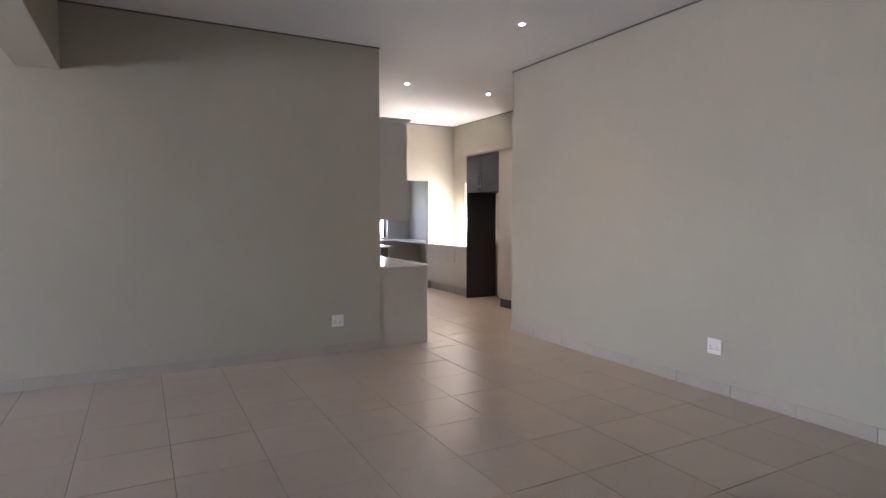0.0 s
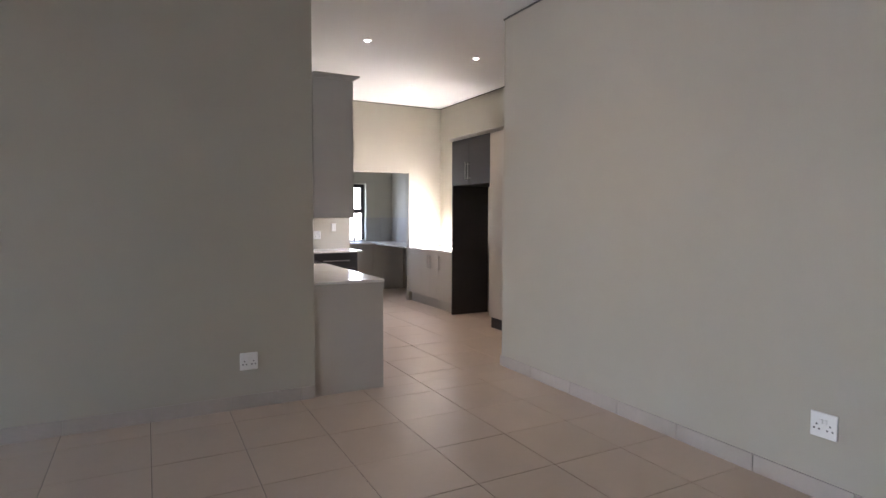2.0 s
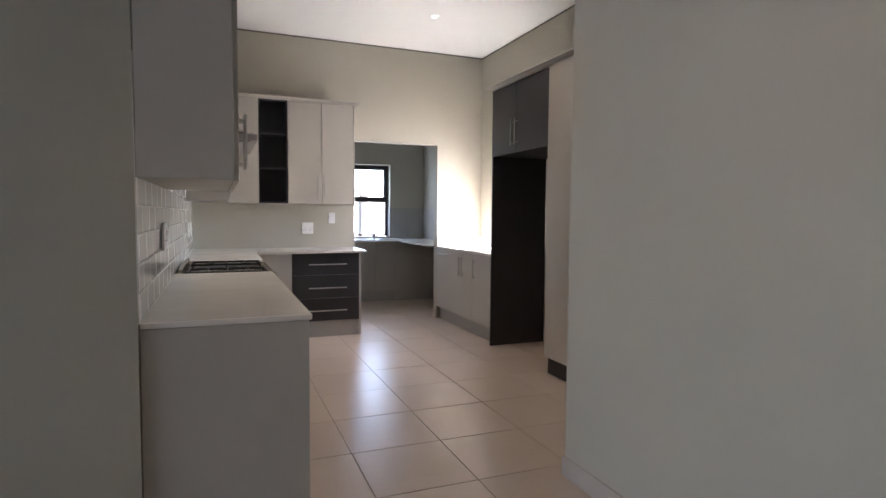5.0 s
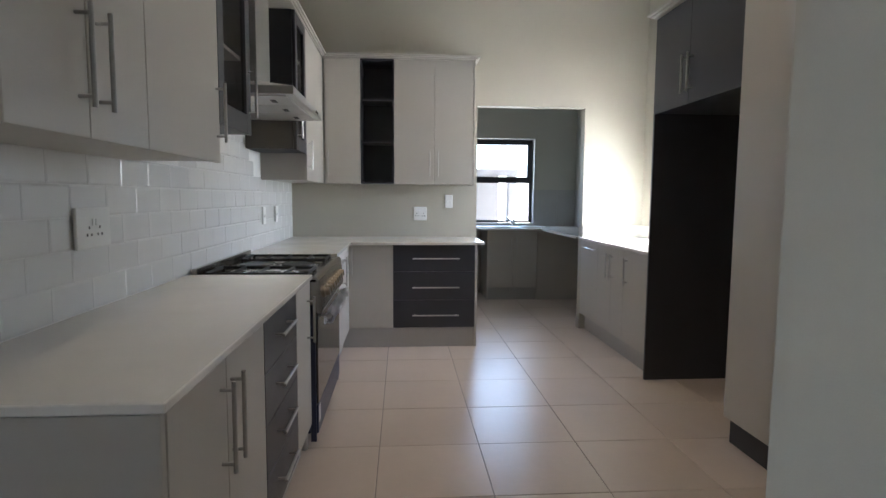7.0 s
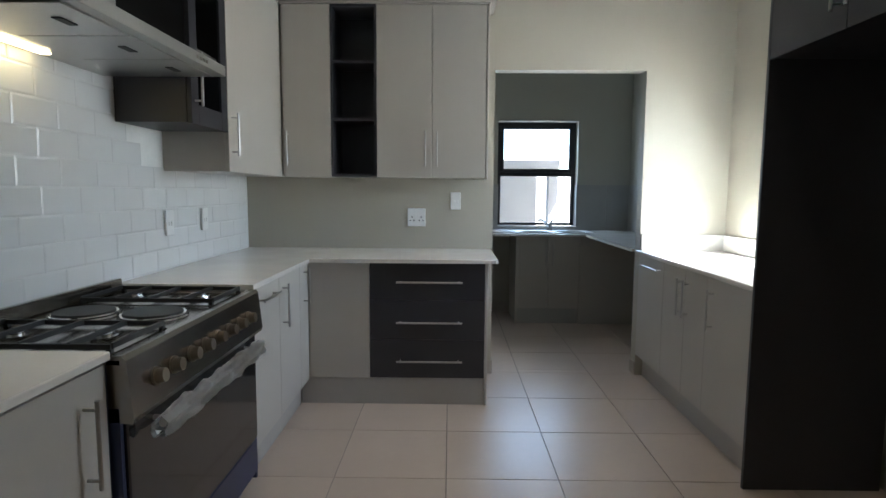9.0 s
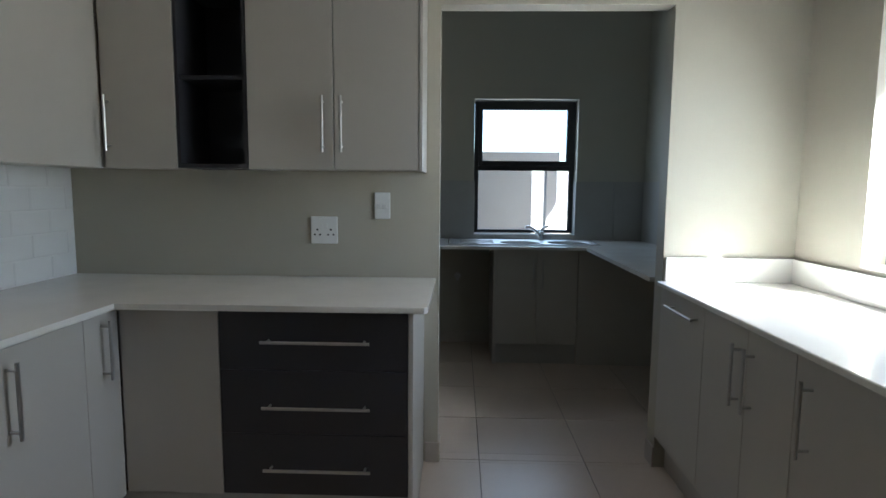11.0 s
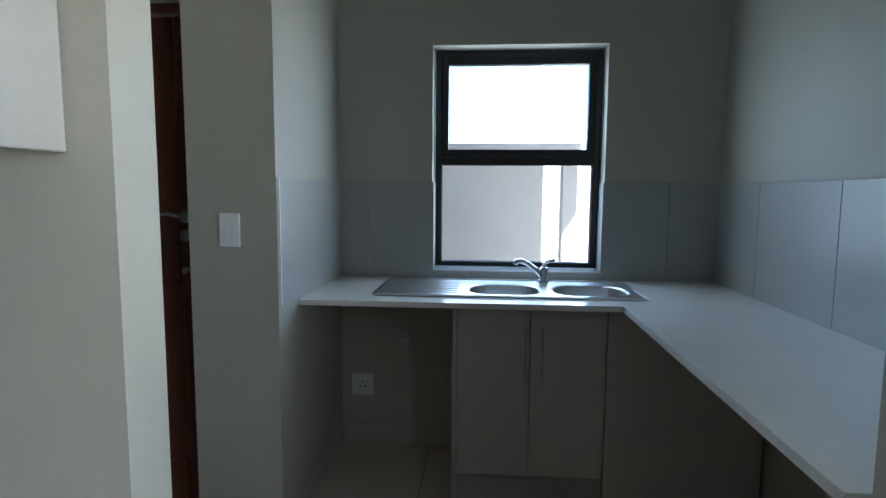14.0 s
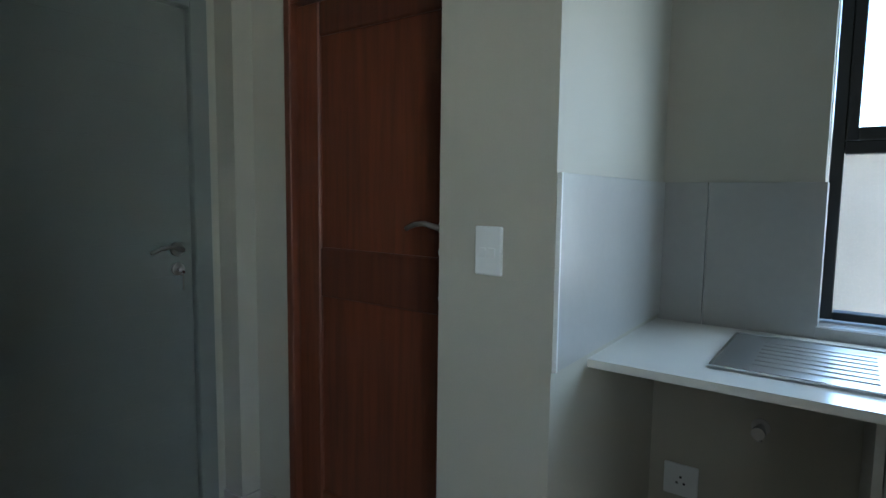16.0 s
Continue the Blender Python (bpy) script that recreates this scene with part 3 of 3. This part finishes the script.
# ---- cooker and hood ----
def cooker():
    c = thing("cooker", (3.0, 8.83, 0), "wide steel range cooker, oven handle still in plastic wrap", "cooker")
    y0, y1 = 8.352, 9.312
    box("body", 2.73, 3.262, y0, y1, 0.1, 0.846, DARKSTEEL, c, 0.003)
    for y in (y0, y1 - 0.014):
        box("side_trim", 3.264, 3.29, y, y + 0.014, 0.06, 0.74, DARKSTEEL, c)
    # hob tray with a raised rear rail
    boxes("hob", [(2.73, 3.3, y0, y1, 0.848, 0.866)], RANGE, c, 0.003)
    boxes("rear_rail", [(2.72, 2.745, y0, y1, 0.868, 0.915)], RANGE, c, 0.003)
    # sloped control panel
    bm = bmesh.new()
    prof = [(3.264, 0.705), (3.322, 0.7), (3.327, 0.715), (3.312, 0.862), (3.302, 0.874), (3.278, 0.874), (3.264, 0.866)]
    ends = [[bm.verts.new((x, y, z)) for x, z in prof] for y in (y0, y1)]
    bm.faces.new(ends[0])
    bm.faces.new(ends[1])
    for i in range(len(prof)):
        j = (i + 1) % len(prof)
        bm.faces.new((ends[0][i], ends[0][j], ends[1][j], ends[1][i]))
    mesh_object("control_panel", bm, RANGE, c)
    for k in range(8):
        y = 8.475 + k * 0.098 + (0.012 if k > 1 else 0)
        rods("knob", [((3.315, y, 0.784), (3.326, y, 0.785), 0.026), ((3.326, y, 0.785), (3.348, y, 0.788), 0.021, 0.019)], BRASS, c, 18)
    box("oven_door", 3.264, 3.3, y0 + 0.016, y1 - 0.016, 0.245, 0.698, BLACKGLASS, c, 0.004)
    box("storage_drawer", 3.264, 3.298, y0 + 0.016, y1 - 0.016, 0.095, 0.238, DARKSTEEL, c, 0.003)
    for x in (2.8, 3.22):
        for y in (y0 + 0.05, y1 - 0.05):
            rods("leg", [((x, y, 0), (x, y, 0.1), 0.018)], STEEL, c)
    rods("oven_handle", [((3.345, y0 + 0.1, 0.662), (3.345, y1 - 0.1, 0.662), 0.011), ((3.3, y0 + 0.14, 0.662), (3.345, y0 + 0.14, 0.662), 0.008), ((3.3, y1 - 0.14, 0.662), (3.345, y1 - 0.14, 0.662), 0.008)], STEEL, c)
    # crumpled wrap round the handle
    bm = bmesh.new()
    rings = []
    for i in range(46):
        y = y0 + 0.085 + (y1 - y0 - 0.17) * i / 45
        ring = []
        for k in range(14):
            a = 2 * math.pi * k / 14
            r = 0.024 + 0.014 * noise.noise((y * 13, math.cos(a) * 1.6, math.sin(a) * 1.6)) + 0.004 * noise.noise((y * 90, a * 2, 3))
            ring.append(bm.verts.new((3.345 + r * math.cos(a), y, 0.655 + r * 1.25 * math.sin(a))))
        rings.append(ring)
    for a, b in zip(rings, rings[1:]):
        for k in range(14):
            bm.faces.new((a[k], a[(k + 1) % 14], b[(k + 1) % 14], b[k]))
    w = mesh_object("plastic_wrap", bm, WRAP, c)
    tagged(w, "crumpled clear plastic wrap")
    tagged(box("sticker", 3.3, 3.3015, y0 + 0.022, y0 + 0.07, 0.15, 0.232, PLASTIC, c), "small white paper sticker")
    # two solid plates in the middle, gas burners with grates at both ends
    for x in (2.9, 3.13):
        rods("hot_plate", [((x, 8.83, 0.8660), (x, 8.83, 0.8760), 0.105), ((x, 8.83, 0.8760), (x, 8.83, 0.8840), 0.094, 0.09)], [IRON], c, 32)
        rods("plate_rim", [((x, 8.83, 0.8670), (x, 8.83, 0.8785), 0.108, 0.1)], CHROME, c, 32)
    for y in (8.53, 9.14):
        for x in (2.89, 3.14):
            rods("burner", [((x, y, 0.8660), (x, y, 0.8790), 0.045), ((x, y, 0.8790), (x, y, 0.8860), 0.03)], CHROME, c, 20)
        bars = []
        a, b = y - 0.13, y + 0.13
        for yy in (a, b):
            bars.append((2.77, 3.25, yy - 0.005, yy + 0.005, 0.8770, 0.8910))
        for x in (2.77, 2.89, 3.01, 3.14, 3.25):
            bars.append((x - 0.004, x + 0.004, a, b, 0.8790, 0.8940))
        for x in (2.775, 3.245):
            for yy in (a, b):
                bars.append((x - 0.007, x + 0.007, yy - 0.007, yy + 0.007, 0.8660, 0.8790))
        boxes("grate", bars, IRON, c)
        box("burner_tray", 2.765, 3.255, a - 0.01, b + 0.01, 0.8665, 0.8690, RANGE, c)
    return c


cooker()


def hood():
    h = thing("cooker_hood", (2.95, 8.85, 1.73), "stainless steel chimney hood with one lamp lit", "cooker hood")
    y0, y1, z = 8.385, 9.325, 1.735
    bm = bmesh.new()
    add_box(bm, 2.706, 3.2, y0, y1, z + 0.002, z + 0.042, 0.002)
    # low pyramid up to the chimney
    lo = [bm.verts.new(p) for p in ((2.706, y0, z + 0.042), (3.19, y0, z + 0.042), (3.19, y1, z + 0.042), (2.706, y1, z + 0.042))]
    hi = [bm.verts.new(p) for p in ((2.706, 8.7, z + 0.12), (2.96, 8.7, z + 0.12), (2.96, 9.01, z + 0.12), (2.706, 9.01, z + 0.12))]
    for i in range(4):
        bm.faces.new((lo[i], lo[(i + 1) % 4], hi[(i + 1) % 4], hi[i]))
    mesh_object("canopy", bm, STEEL, h)
    box("chimney", 2.706, 2.955, 8.705, 9.005, z + 0.12, H - 0.7, STEEL, h, 0.002)
    for k in range(3):
        a = y0 + 0.03 + k * 0.296
        tagged(box("filter", 2.83, 3.16, a, a + 0.288, z - 0.004, z + 0.001, STEEL, h, 0.001), "flat steel grease filter")
        box("filter_latch", 3.06, 3.085, a + 0.11, a + 0.18, z - 0.007, z - 0.003, IRON, h)
    box("lamp", 2.74, 2.772, 8.47, 8.93, z - 0.006, z - 0.001, HOODLED, h)
    for k in range(4):
        box("button", 3.2, 3.203, 9.06 + k * 0.025, 9.075 + k * 0.025, z + 0.015, z + 0.027, CHROME, h)
    return h


hood()


# ---- kitchen: east side ----
def east_base():
    u = unit("base_cabinet", (5.72, 10.13, 0), "pale grey base cabinet with four fronts and steel handles", "kitchen base cabinets")
    box("carcass", 5.442, 6.005, 9.384, 10.905, 0.15, 0.866, PALE, u)
    box("plinth", 5.475, 5.98, 9.384, 10.905, 0, 0.149, KICK, u)
    for a, b in ((9.386, 9.86), (9.86, 10.12), (10.12, 10.44), (10.44, 10.9)):
        box("door", 5.42, 5.44, a + 0.0015, b - 0.0015, 0.155, 0.862, PALE, u, 0.0015)
    bar_handle(u, (5.387, 10.48, 0.805), (5.387, 10.76, 0.805), (-0.033, 0, 0))
    for y in (9.785, 10.08, 10.155):
        bar_handle(u, (5.387, y, 0.6), (5.387, y, 0.81), (-0.033, 0, 0))


east_base()
worktop("countertop", [(5.402, 6.007, 9.384, 10.907, CT0, CT1)], "white quartz countertop in strong sunlight")
tagged(boxes("splashback", [(5.43, 6.007, 10.888, 10.907, CT1 + 0.001, 1.0), (5.988, 6.007, 9.384, 10.887, CT1 + 0.001, 1.0)], QUARTZ, bevel=0.002), "low white quartz upstand behind the counter", "splashback")


def fridge_tower():
    u = unit("fridge_housing", (5.7, 8.87, 0), "charcoal fridge recess with a double-door cupboard above", "")
    box("side_panel", 5.392, 5.985, 9.362, 9.381, 0, 2.437, CHAR, u, 0.0015)
    box("carcass", 5.412, 6.0, 8.366, 9.36, 1.825, 2.437, CHAR, u)
    for a, b in ((8.366, 8.918), (8.918, 9.36)):
        box("door", 5.39, 5.41, a + 0.0015, b - 0.0015, 1.82, 2.436, CHAR, u, 0.0015)
    for y in (8.885, 8.955):
        bar_handle(u, (5.357, y, 1.885), (5.357, y, 2.11), (-0.033, 0, 0))


fridge_tower()


def tall_cupboard():
    u = unit("tall_cupboard", (5.7, 7.88, 0), "tall pale grey double-door cupboard with long handles", "")
    box("carcass", 5.392, 6.0, 7.412, 8.364, 0.14, 2.437, PALE, u)
    box("plinth", 5.41, 5.98, 7.43, 8.362, 0, 0.139, CHAR, u)
    for a, b in ((7.412, 7.88), (7.88, 8.364)):
        box("door", 5.37, 5.39, a + 0.0015, b - 0.0015, 0.142, 2.436, PALE, u, 0.0015)
    for y in (7.84, 7.92):
        bar_handle(u, (5.337, y, 0.925), (5.337, y, 1.295), (-0.033, 0, 0))


tall_cupboard()


# ---- scullery ----
def scullery_base():
    u = unit("base_cabinet", (5.07, 12.75, 0), "pale grey double-door sink cabinet with a blank side panel", "scullery cabinets")
    box("carcass", 4.77, 5.37, 12.47, 13.03, 0.15, 0.7, PALE, u)
    boxes("side_panel", [(4.752, 4.77, 12.45, 13.03, 0, 0.862)], PALE, u)
    box("plinth", 4.772, 5.37, 12.475, 12.49, 0, 0.149, KICK, u)
    for a, b in ((4.772, 5.066), (5.066, 5.37)):
        box("door", a + 0.0015, b - 0.0015, 12.45, 12.468, 0.153, 0.862, PALE, u, 0.0015)
    box("blank_panel", 5.373, 5.99, 12.452, 12.47, 0, 0.862, PALE, u)
    for x in (5.04, 5.108):
        bar_handle(u, (x, 12.417, 0.57), (x, 12.417, 0.785), (0, -0.033, 0))


scullery_base()
# worktop pieces round the sink cut-out, and the run along the east wall
tagged(boxes("countertop", [(4.105, 4.43, 12.385, 13.028, CT0 - 0.004, CT1 - 0.004), (4.43, 5.4, 12.385, 12.54, CT0 - 0.004, CT1 - 0.004), (4.43, 5.52, 12.9, 13.028, CT0 - 0.004, CT1 - 0.004),
                            (5.4, 5.52, 12.385, 12.54, CT0 - 0.004, CT1 - 0.004), (5.52, 5.998, 12.385, 13.028, CT0 - 0.004, CT1 - 0.004), (5.412, 5.998, 11.045, 12.385, CT0 - 0.004, CT1 - 0.004)], QUARTZ),
       "white quartz L-shaped countertop with an inset sink", "countertop")


def rounded(x0, x1, y0, y1, r, n=6):
    pts = []
    for cx, cy, a0 in ((x1 - r, y1 - r, 0), (x0 + r, y1 - r, 90), (x0 + r, y0 + r, 180), (x1 - r, y0 + r, 270)):
        for k in range(n + 1):
            a = radians(a0 + 90 * k / n)
            pts.append((cx + r * math.cos(a), cy + r * math.sin(a)))
    return pts


def sink():
    s = thing("sink", (4.97, 12.72, 0.886), "stainless steel double-bowl sink with a ribbed drainer", "sink")
    zt = 0.892
    x0, x1, y0, y1 = 4.405, 5.545, 12.5, 12.94
    bowls = [(4.805, 5.125, 12.555, 12.83), (5.175, 5.5, 12.555, 12.83)]
    bm = bmesh.new()
    outer = [bm.verts.new((x, y, zt)) for x, y in rounded(x0 + 0.012, x1 - 0.012, y0 + 0.012, y1 - 0.012, 0.02)]
    edges = [bm.edges.new((outer[i], outer[(i + 1) % len(outer)])) for i in range(len(outer))]
    skirt = [bm.verts.new((x, y, 0.8865)) for x, y in rounded(x0, x1, y0, y1, 0.025)]
    for i in range(len(outer)):
        j = (i + 1) % len(outer)
        bm.faces.new((outer[i], outer[j], skirt[j], skirt[i]))
    for b in bowls:
        prev = None
        for inset, z in ((0, zt), (0.008, zt - 0.006), (0.016, zt - 0.1), (0.04, zt - 0.145), (0.07, zt - 0.155)):
            ring = [bm.verts.new((x, y, z)) for x, y in rounded(b[0] + inset, b[1] - inset, b[2] + inset, b[3] - inset, 0.1 - inset * 0.8)]
            if prev is None:
                edges += [bm.edges.new((ring[i], ring[(i + 1) % len(ring)])) for i in range(len(ring))]
            else:
                for i in range(len(ring)):
                    j = (i + 1) % len(ring)
                    bm.faces.new((prev[i], prev[j], ring[j], ring[i]))
            prev = ring
        bm.faces.new(prev)
    bmesh.ops.triangle_fill(bm, use_beauty=True, use_dissolve=False, edges=edges)
    mesh_object("basin", bm, STEEL, s)
    for k in range(7):
        rods("drainer_rib", [((4.5, 12.58 + k * 0.045, zt), (4.76, 12.58 + k * 0.045, zt), 0.0032)], STEEL, s, 8)
    boxes("rim", [(x0 + 0.005, x1 - 0.005, y0 + 0.004, y0 + 0.012, 0.888, 0.8955), (x0 + 0.005, x1 - 0.005, y1 - 0.012, y1 - 0.004, 0.888, 0.8955),
                  (x0 + 0.004, x0 + 0.012, y0 + 0.012, y1 - 0.012, 0.888, 0.8955), (x1 - 0.012, x1 - 0.004, y0 + 0.012, y1 - 0.012, 0.888, 0.8955)], CHROME, s, 0.002)
    for cx in (4.965, 5.34):
        rods("drain", [((cx, 12.69, zt - 0.156), (cx, 12.69, zt - 0.15), 0.035)], CHROME, s, 20)
    return s


sink()


def mixer_tap():
    t = thing("mixer_tap", (5.155, 12.885, 0.892), "chrome single-lever mixer tap behind the sink", "tap")
    rods("tap_body", [((5.155, 12.885, 0.892), (5.155, 12.885, 0.9), 0.027), ((5.155, 12.885, 0.9), (5.155, 12.885, 0.965), 0.02, 0.022)], CHROME, t, 20)
    tube("spout", [(5.15, 12.88, 0.925), (5.12, 12.86, 0.955), (5.075, 12.83, 0.99), (5.045, 12.81, 1.005), (5.02, 12.795, 1.003), (5.015, 12.79, 0.99)], 0.012, CHROME, t)
    tube("lever", [(5.155, 12.885, 0.96), (5.158, 12.875, 0.985), (5.175, 12.855, 1.0), (5.2, 12.83, 1.006)], 0.012, CHROME, t, taper=0.6)


mixer_tap()
wt = thing("washing_machine_tap", (4.485, 13.04, 0.57), "small chrome stop tap on the wall", "tap")
rods("tap_body", [((4.485, 13.04, 0.57), (4.485, 12.985, 0.57), 0.012), ((4.485, 12.99, 0.57), (4.485, 12.965, 0.57), 0.02), ((4.485, 13.0, 0.57), (4.485, 13.0, 0.535), 0.011)], STEEL, wt, 14)
rods("flange", [((4.485, 13.04, 0.57), (4.485, 13.034, 0.57), 0.028)], STEEL, wt, 18)

# ---- pieces: skirting, wall tiles, floor tiles ----
sk = structure(new("skirting"), "beige tile skirting along the walls", "skirting")


def skirting_run(axis, at, a, b, out, joint=0.505, phase=0.0):
    """Skirting tiles along one wall face; out: +1 or -1, the way into the room."""
    edges = [a]
    k = math.ceil((a - phase) / joint)
    while phase + k * joint < b - 0.02:
        if phase + k * joint > a + 0.02:
            edges.append(phase + k * joint)
        k += 1
    edges.append(b)
    for p, q in zip(edges, edges[1:]):
        lo, hi = (at, at + 0.01) if out > 0 else (at - 0.01, at)
        if axis == "x":
            box("skirting_tile", p + 0.002, q - 0.002, lo, hi, 0, 0.098, SKIRT, sk, 0.0015)
        else:
            box("skirting_tile", lo, hi, p + 0.002, q - 0.002, 0, 0.098, SKIRT, sk, 0.0015)


skirting_run("x", 6.65, -8.0, 2.7, -1, phase=2.09)
skirting_run("y", 4.515, -7.0, 6.808, -1, phase=4.305)
skirting_run("y", 6.01, 8.37, 9.36, -1)
skirting_run("x", 12.16, 3.815, 4.14, -1)
skirting_run("y", 4.14, 12.16, 13.04, 1)
skirting_run("x", 13.04, 4.15, 4.75, -1)
skirting_run("x", 12.26, 2.66, 2.775, -1)
skirting_run("y", 2.775, 12.25, 12.345, 1)
skirting_run("x", 12.345, 2.785, 2.98, -1)
skirting_run("x", 10.91, 4.345, 4.415, -1)
skirting_run("y", 4.405, 10.91, 11.006, 1)
skirting_run("y", 5.425, 10.9, 11.006, -1)

# bevelled white metro tiles on the cooker wall
tiles = structure(box("tiled_splashback", 2.7, 2.7035, 6.655, 10.905, 0.888, 1.8, WHITEGROUT), "white bevelled metro tiles in running bond", "wall tiles")
TW, TH = 0.214, 0.1


def metro_mesh(w):
    bm = bmesh.new()
    bv, d0, d1 = 0.007, 0.001, 0.003
    base = [bm.verts.new((0, y, z)) for y, z in ((0, 0), (w, 0), (w, TH - 0.0012), (0, TH - 0.0012))]
    mid = [bm.verts.new((d0, v.co.y, v.co.z)) for v in base]
    top = [bm.verts.new((d1, y, z)) for y, z in ((bv, bv), (w - bv, bv), (w - bv, TH - 0.0012 - bv), (bv, TH - 0.0012 - bv))]
    for a, b in ((base, mid), (mid, top)):
        for i in range(4):
            bm.faces.new((a[i], a[(i + 1) % 4], b[(i + 1) % 4], b[i]))
    bm.faces.new(top)
    bmesh.ops.recalc_face_normals(bm, faces=bm.faces)
    me = bpy.data.meshes.new("metro_tile")
    bm.to_mesh(me)
    bm.free()
    me.materials.append(METRO)
    return me


metro_cache = {}
rng = random.Random(4)
for row in range(9):
    z = 0.892 + row * TH - 0.0
    phase = 7.005 if row % 2 == 1 else 6.898
    k0 = -3
    for k in range(k0, 24):
        a, b = phase + k * TW, phase + k * TW + TW - 0.0012
        a, b = max(a, 6.656), min(b, 10.904)
        if b - a < 0.03:
            continue
        if row >= 5 and not (8.2 < (a + b) / 2 < 9.5):
            continue
        key = round(b - a, 3)
        if key not in metro_cache:
            metro_cache[key] = metro_mesh(b - a)
        t = new("wall_tile", metro_cache[key])
        t.matrix_basis = pose(2.7035, a, z, rng.uniform(-0.12, 0.12), rng.uniform(-0.25, 0.25), rng.uniform(-0.25, 0.25))
        t.parent = tiles

# large grey tiles round the scullery counter, and on the window reveal
band = structure(box("tiled_band", 4.142, 4.606, 13.0385, 13.0395, 0.86, 1.36, WHITEGROUT), "large grey wall tiles above the scullery counter", "wall tiles")
B0, B1 = 0.868, 1.366
for a, b in ((4.142, 4.288), (4.291, 4.612)):
    box("wall_tile", a, b, 13.03, 13.038, B0, B1, BANDTILE, band, 0.001)
for a, b in ((5.455, 5.764), (5.767, 6.008)):
    box("wall_tile", a, b, 13.03, 13.04, B0, B1, BANDTILE, band, 0.001)
for a, b in ((4.612, 4.79), (4.793, 5.27), (5.273, 5.455)):
    box("wall_tile", a, b, 13.03, 13.04, B0, 0.922, BANDTILE, band, 0.001)
    box("sill_tile", a, b, 13.04, 13.15, 0.915, 0.924, BANDTILE, band, 0.001)
box("reveal_tile", 4.61, 4.618, 13.03, 13.15, 0.925, B1, BANDTILE, band, 0.001)
box("reveal_tile", 5.449, 5.457, 13.03, 13.15, 0.925, B1, BANDTILE, band, 0.001)
for a, b in ((12.172, 13.029),):
    box("wall_tile", 4.14, 4.15, a, b, 0.905 if a < 12.3 else B0, B1, BANDTILE, band, 0.001)
for a, b in ((11.5, 12.09), (12.093, 12.628), (12.631, 13.029)):
    box("wall_tile", 6.0, 6.01, a, b, B0, B1, BANDTILE, band, 0.001)

box("edge_strip", 4.1405, 4.1515, 12.163, 12.17, 0.905, B1, PLASTIC, band)
# porcelain floor tiles, 505 mm apart both ways
P, GX, GY = 0.505, 4.605, 9.423
fl = structure(new("floor"), "beige porcelain floor tiles with thin grey joints", "floor")
zones = [(-8.0, 4.515, -7.0, 6.65), (2.7, 6.01, 6.65, 10.91), (4.405, 5.425, 10.91, 11.006), (2.66, 6.01, 11.006, 13.04)]
near, far_rows = [], []
for x0, x1, y0, y1 in zones:
    i = math.floor((x0 - GX) / P)
    while GX + i * P < x1:
        j = math.floor((y0 - GY) / P)
        while GY + j * P < y1:
            a, b = max(GX + i * P + 0.002, x0), min(GX + i * P + P - 0.002, x1)
            c, d = max(GY + j * P + 0.002, y0), min(GY + j * P + P - 0.002, y1)
            if b - a > 0.01 and d - c > 0.01:
                (near if (a > -0.5 and c > 1.2) else far_rows).append((a, b, c, d))
            j += 1
        i += 1
tile_cache = {}
rng = random.Random(9)
for a, b, c, d in near:
    key = (round(b - a, 3), round(d - c, 3))
    if key not in tile_cache:
        bm = bmesh.new()
        add_box(bm, 0, b - a, 0, d - c, -0.006, 0, 0.0012)
        me = bpy.data.meshes.new("floor_tile")
        bm.to_mesh(me)
        bm.free()
        me.materials.append(FLOOR)
        tile_cache[key] = me
    t = new("floor_tile", tile_cache[key])
    t.matrix_basis = pose(a, c, rng.uniform(-0.0004, 0.0004), rng.uniform(-0.05, 0.05), rng.uniform(-0.05, 0.05), 0)
    t.parent = fl
rest = boxes("floor_tile_field", [(a, b, c, d, -0.006, 0) for a, b, c, d in far_rows], FLOOR, fl, 0.0012)
tagged(rest, "beige porcelain floor tiles", kind="stuff")
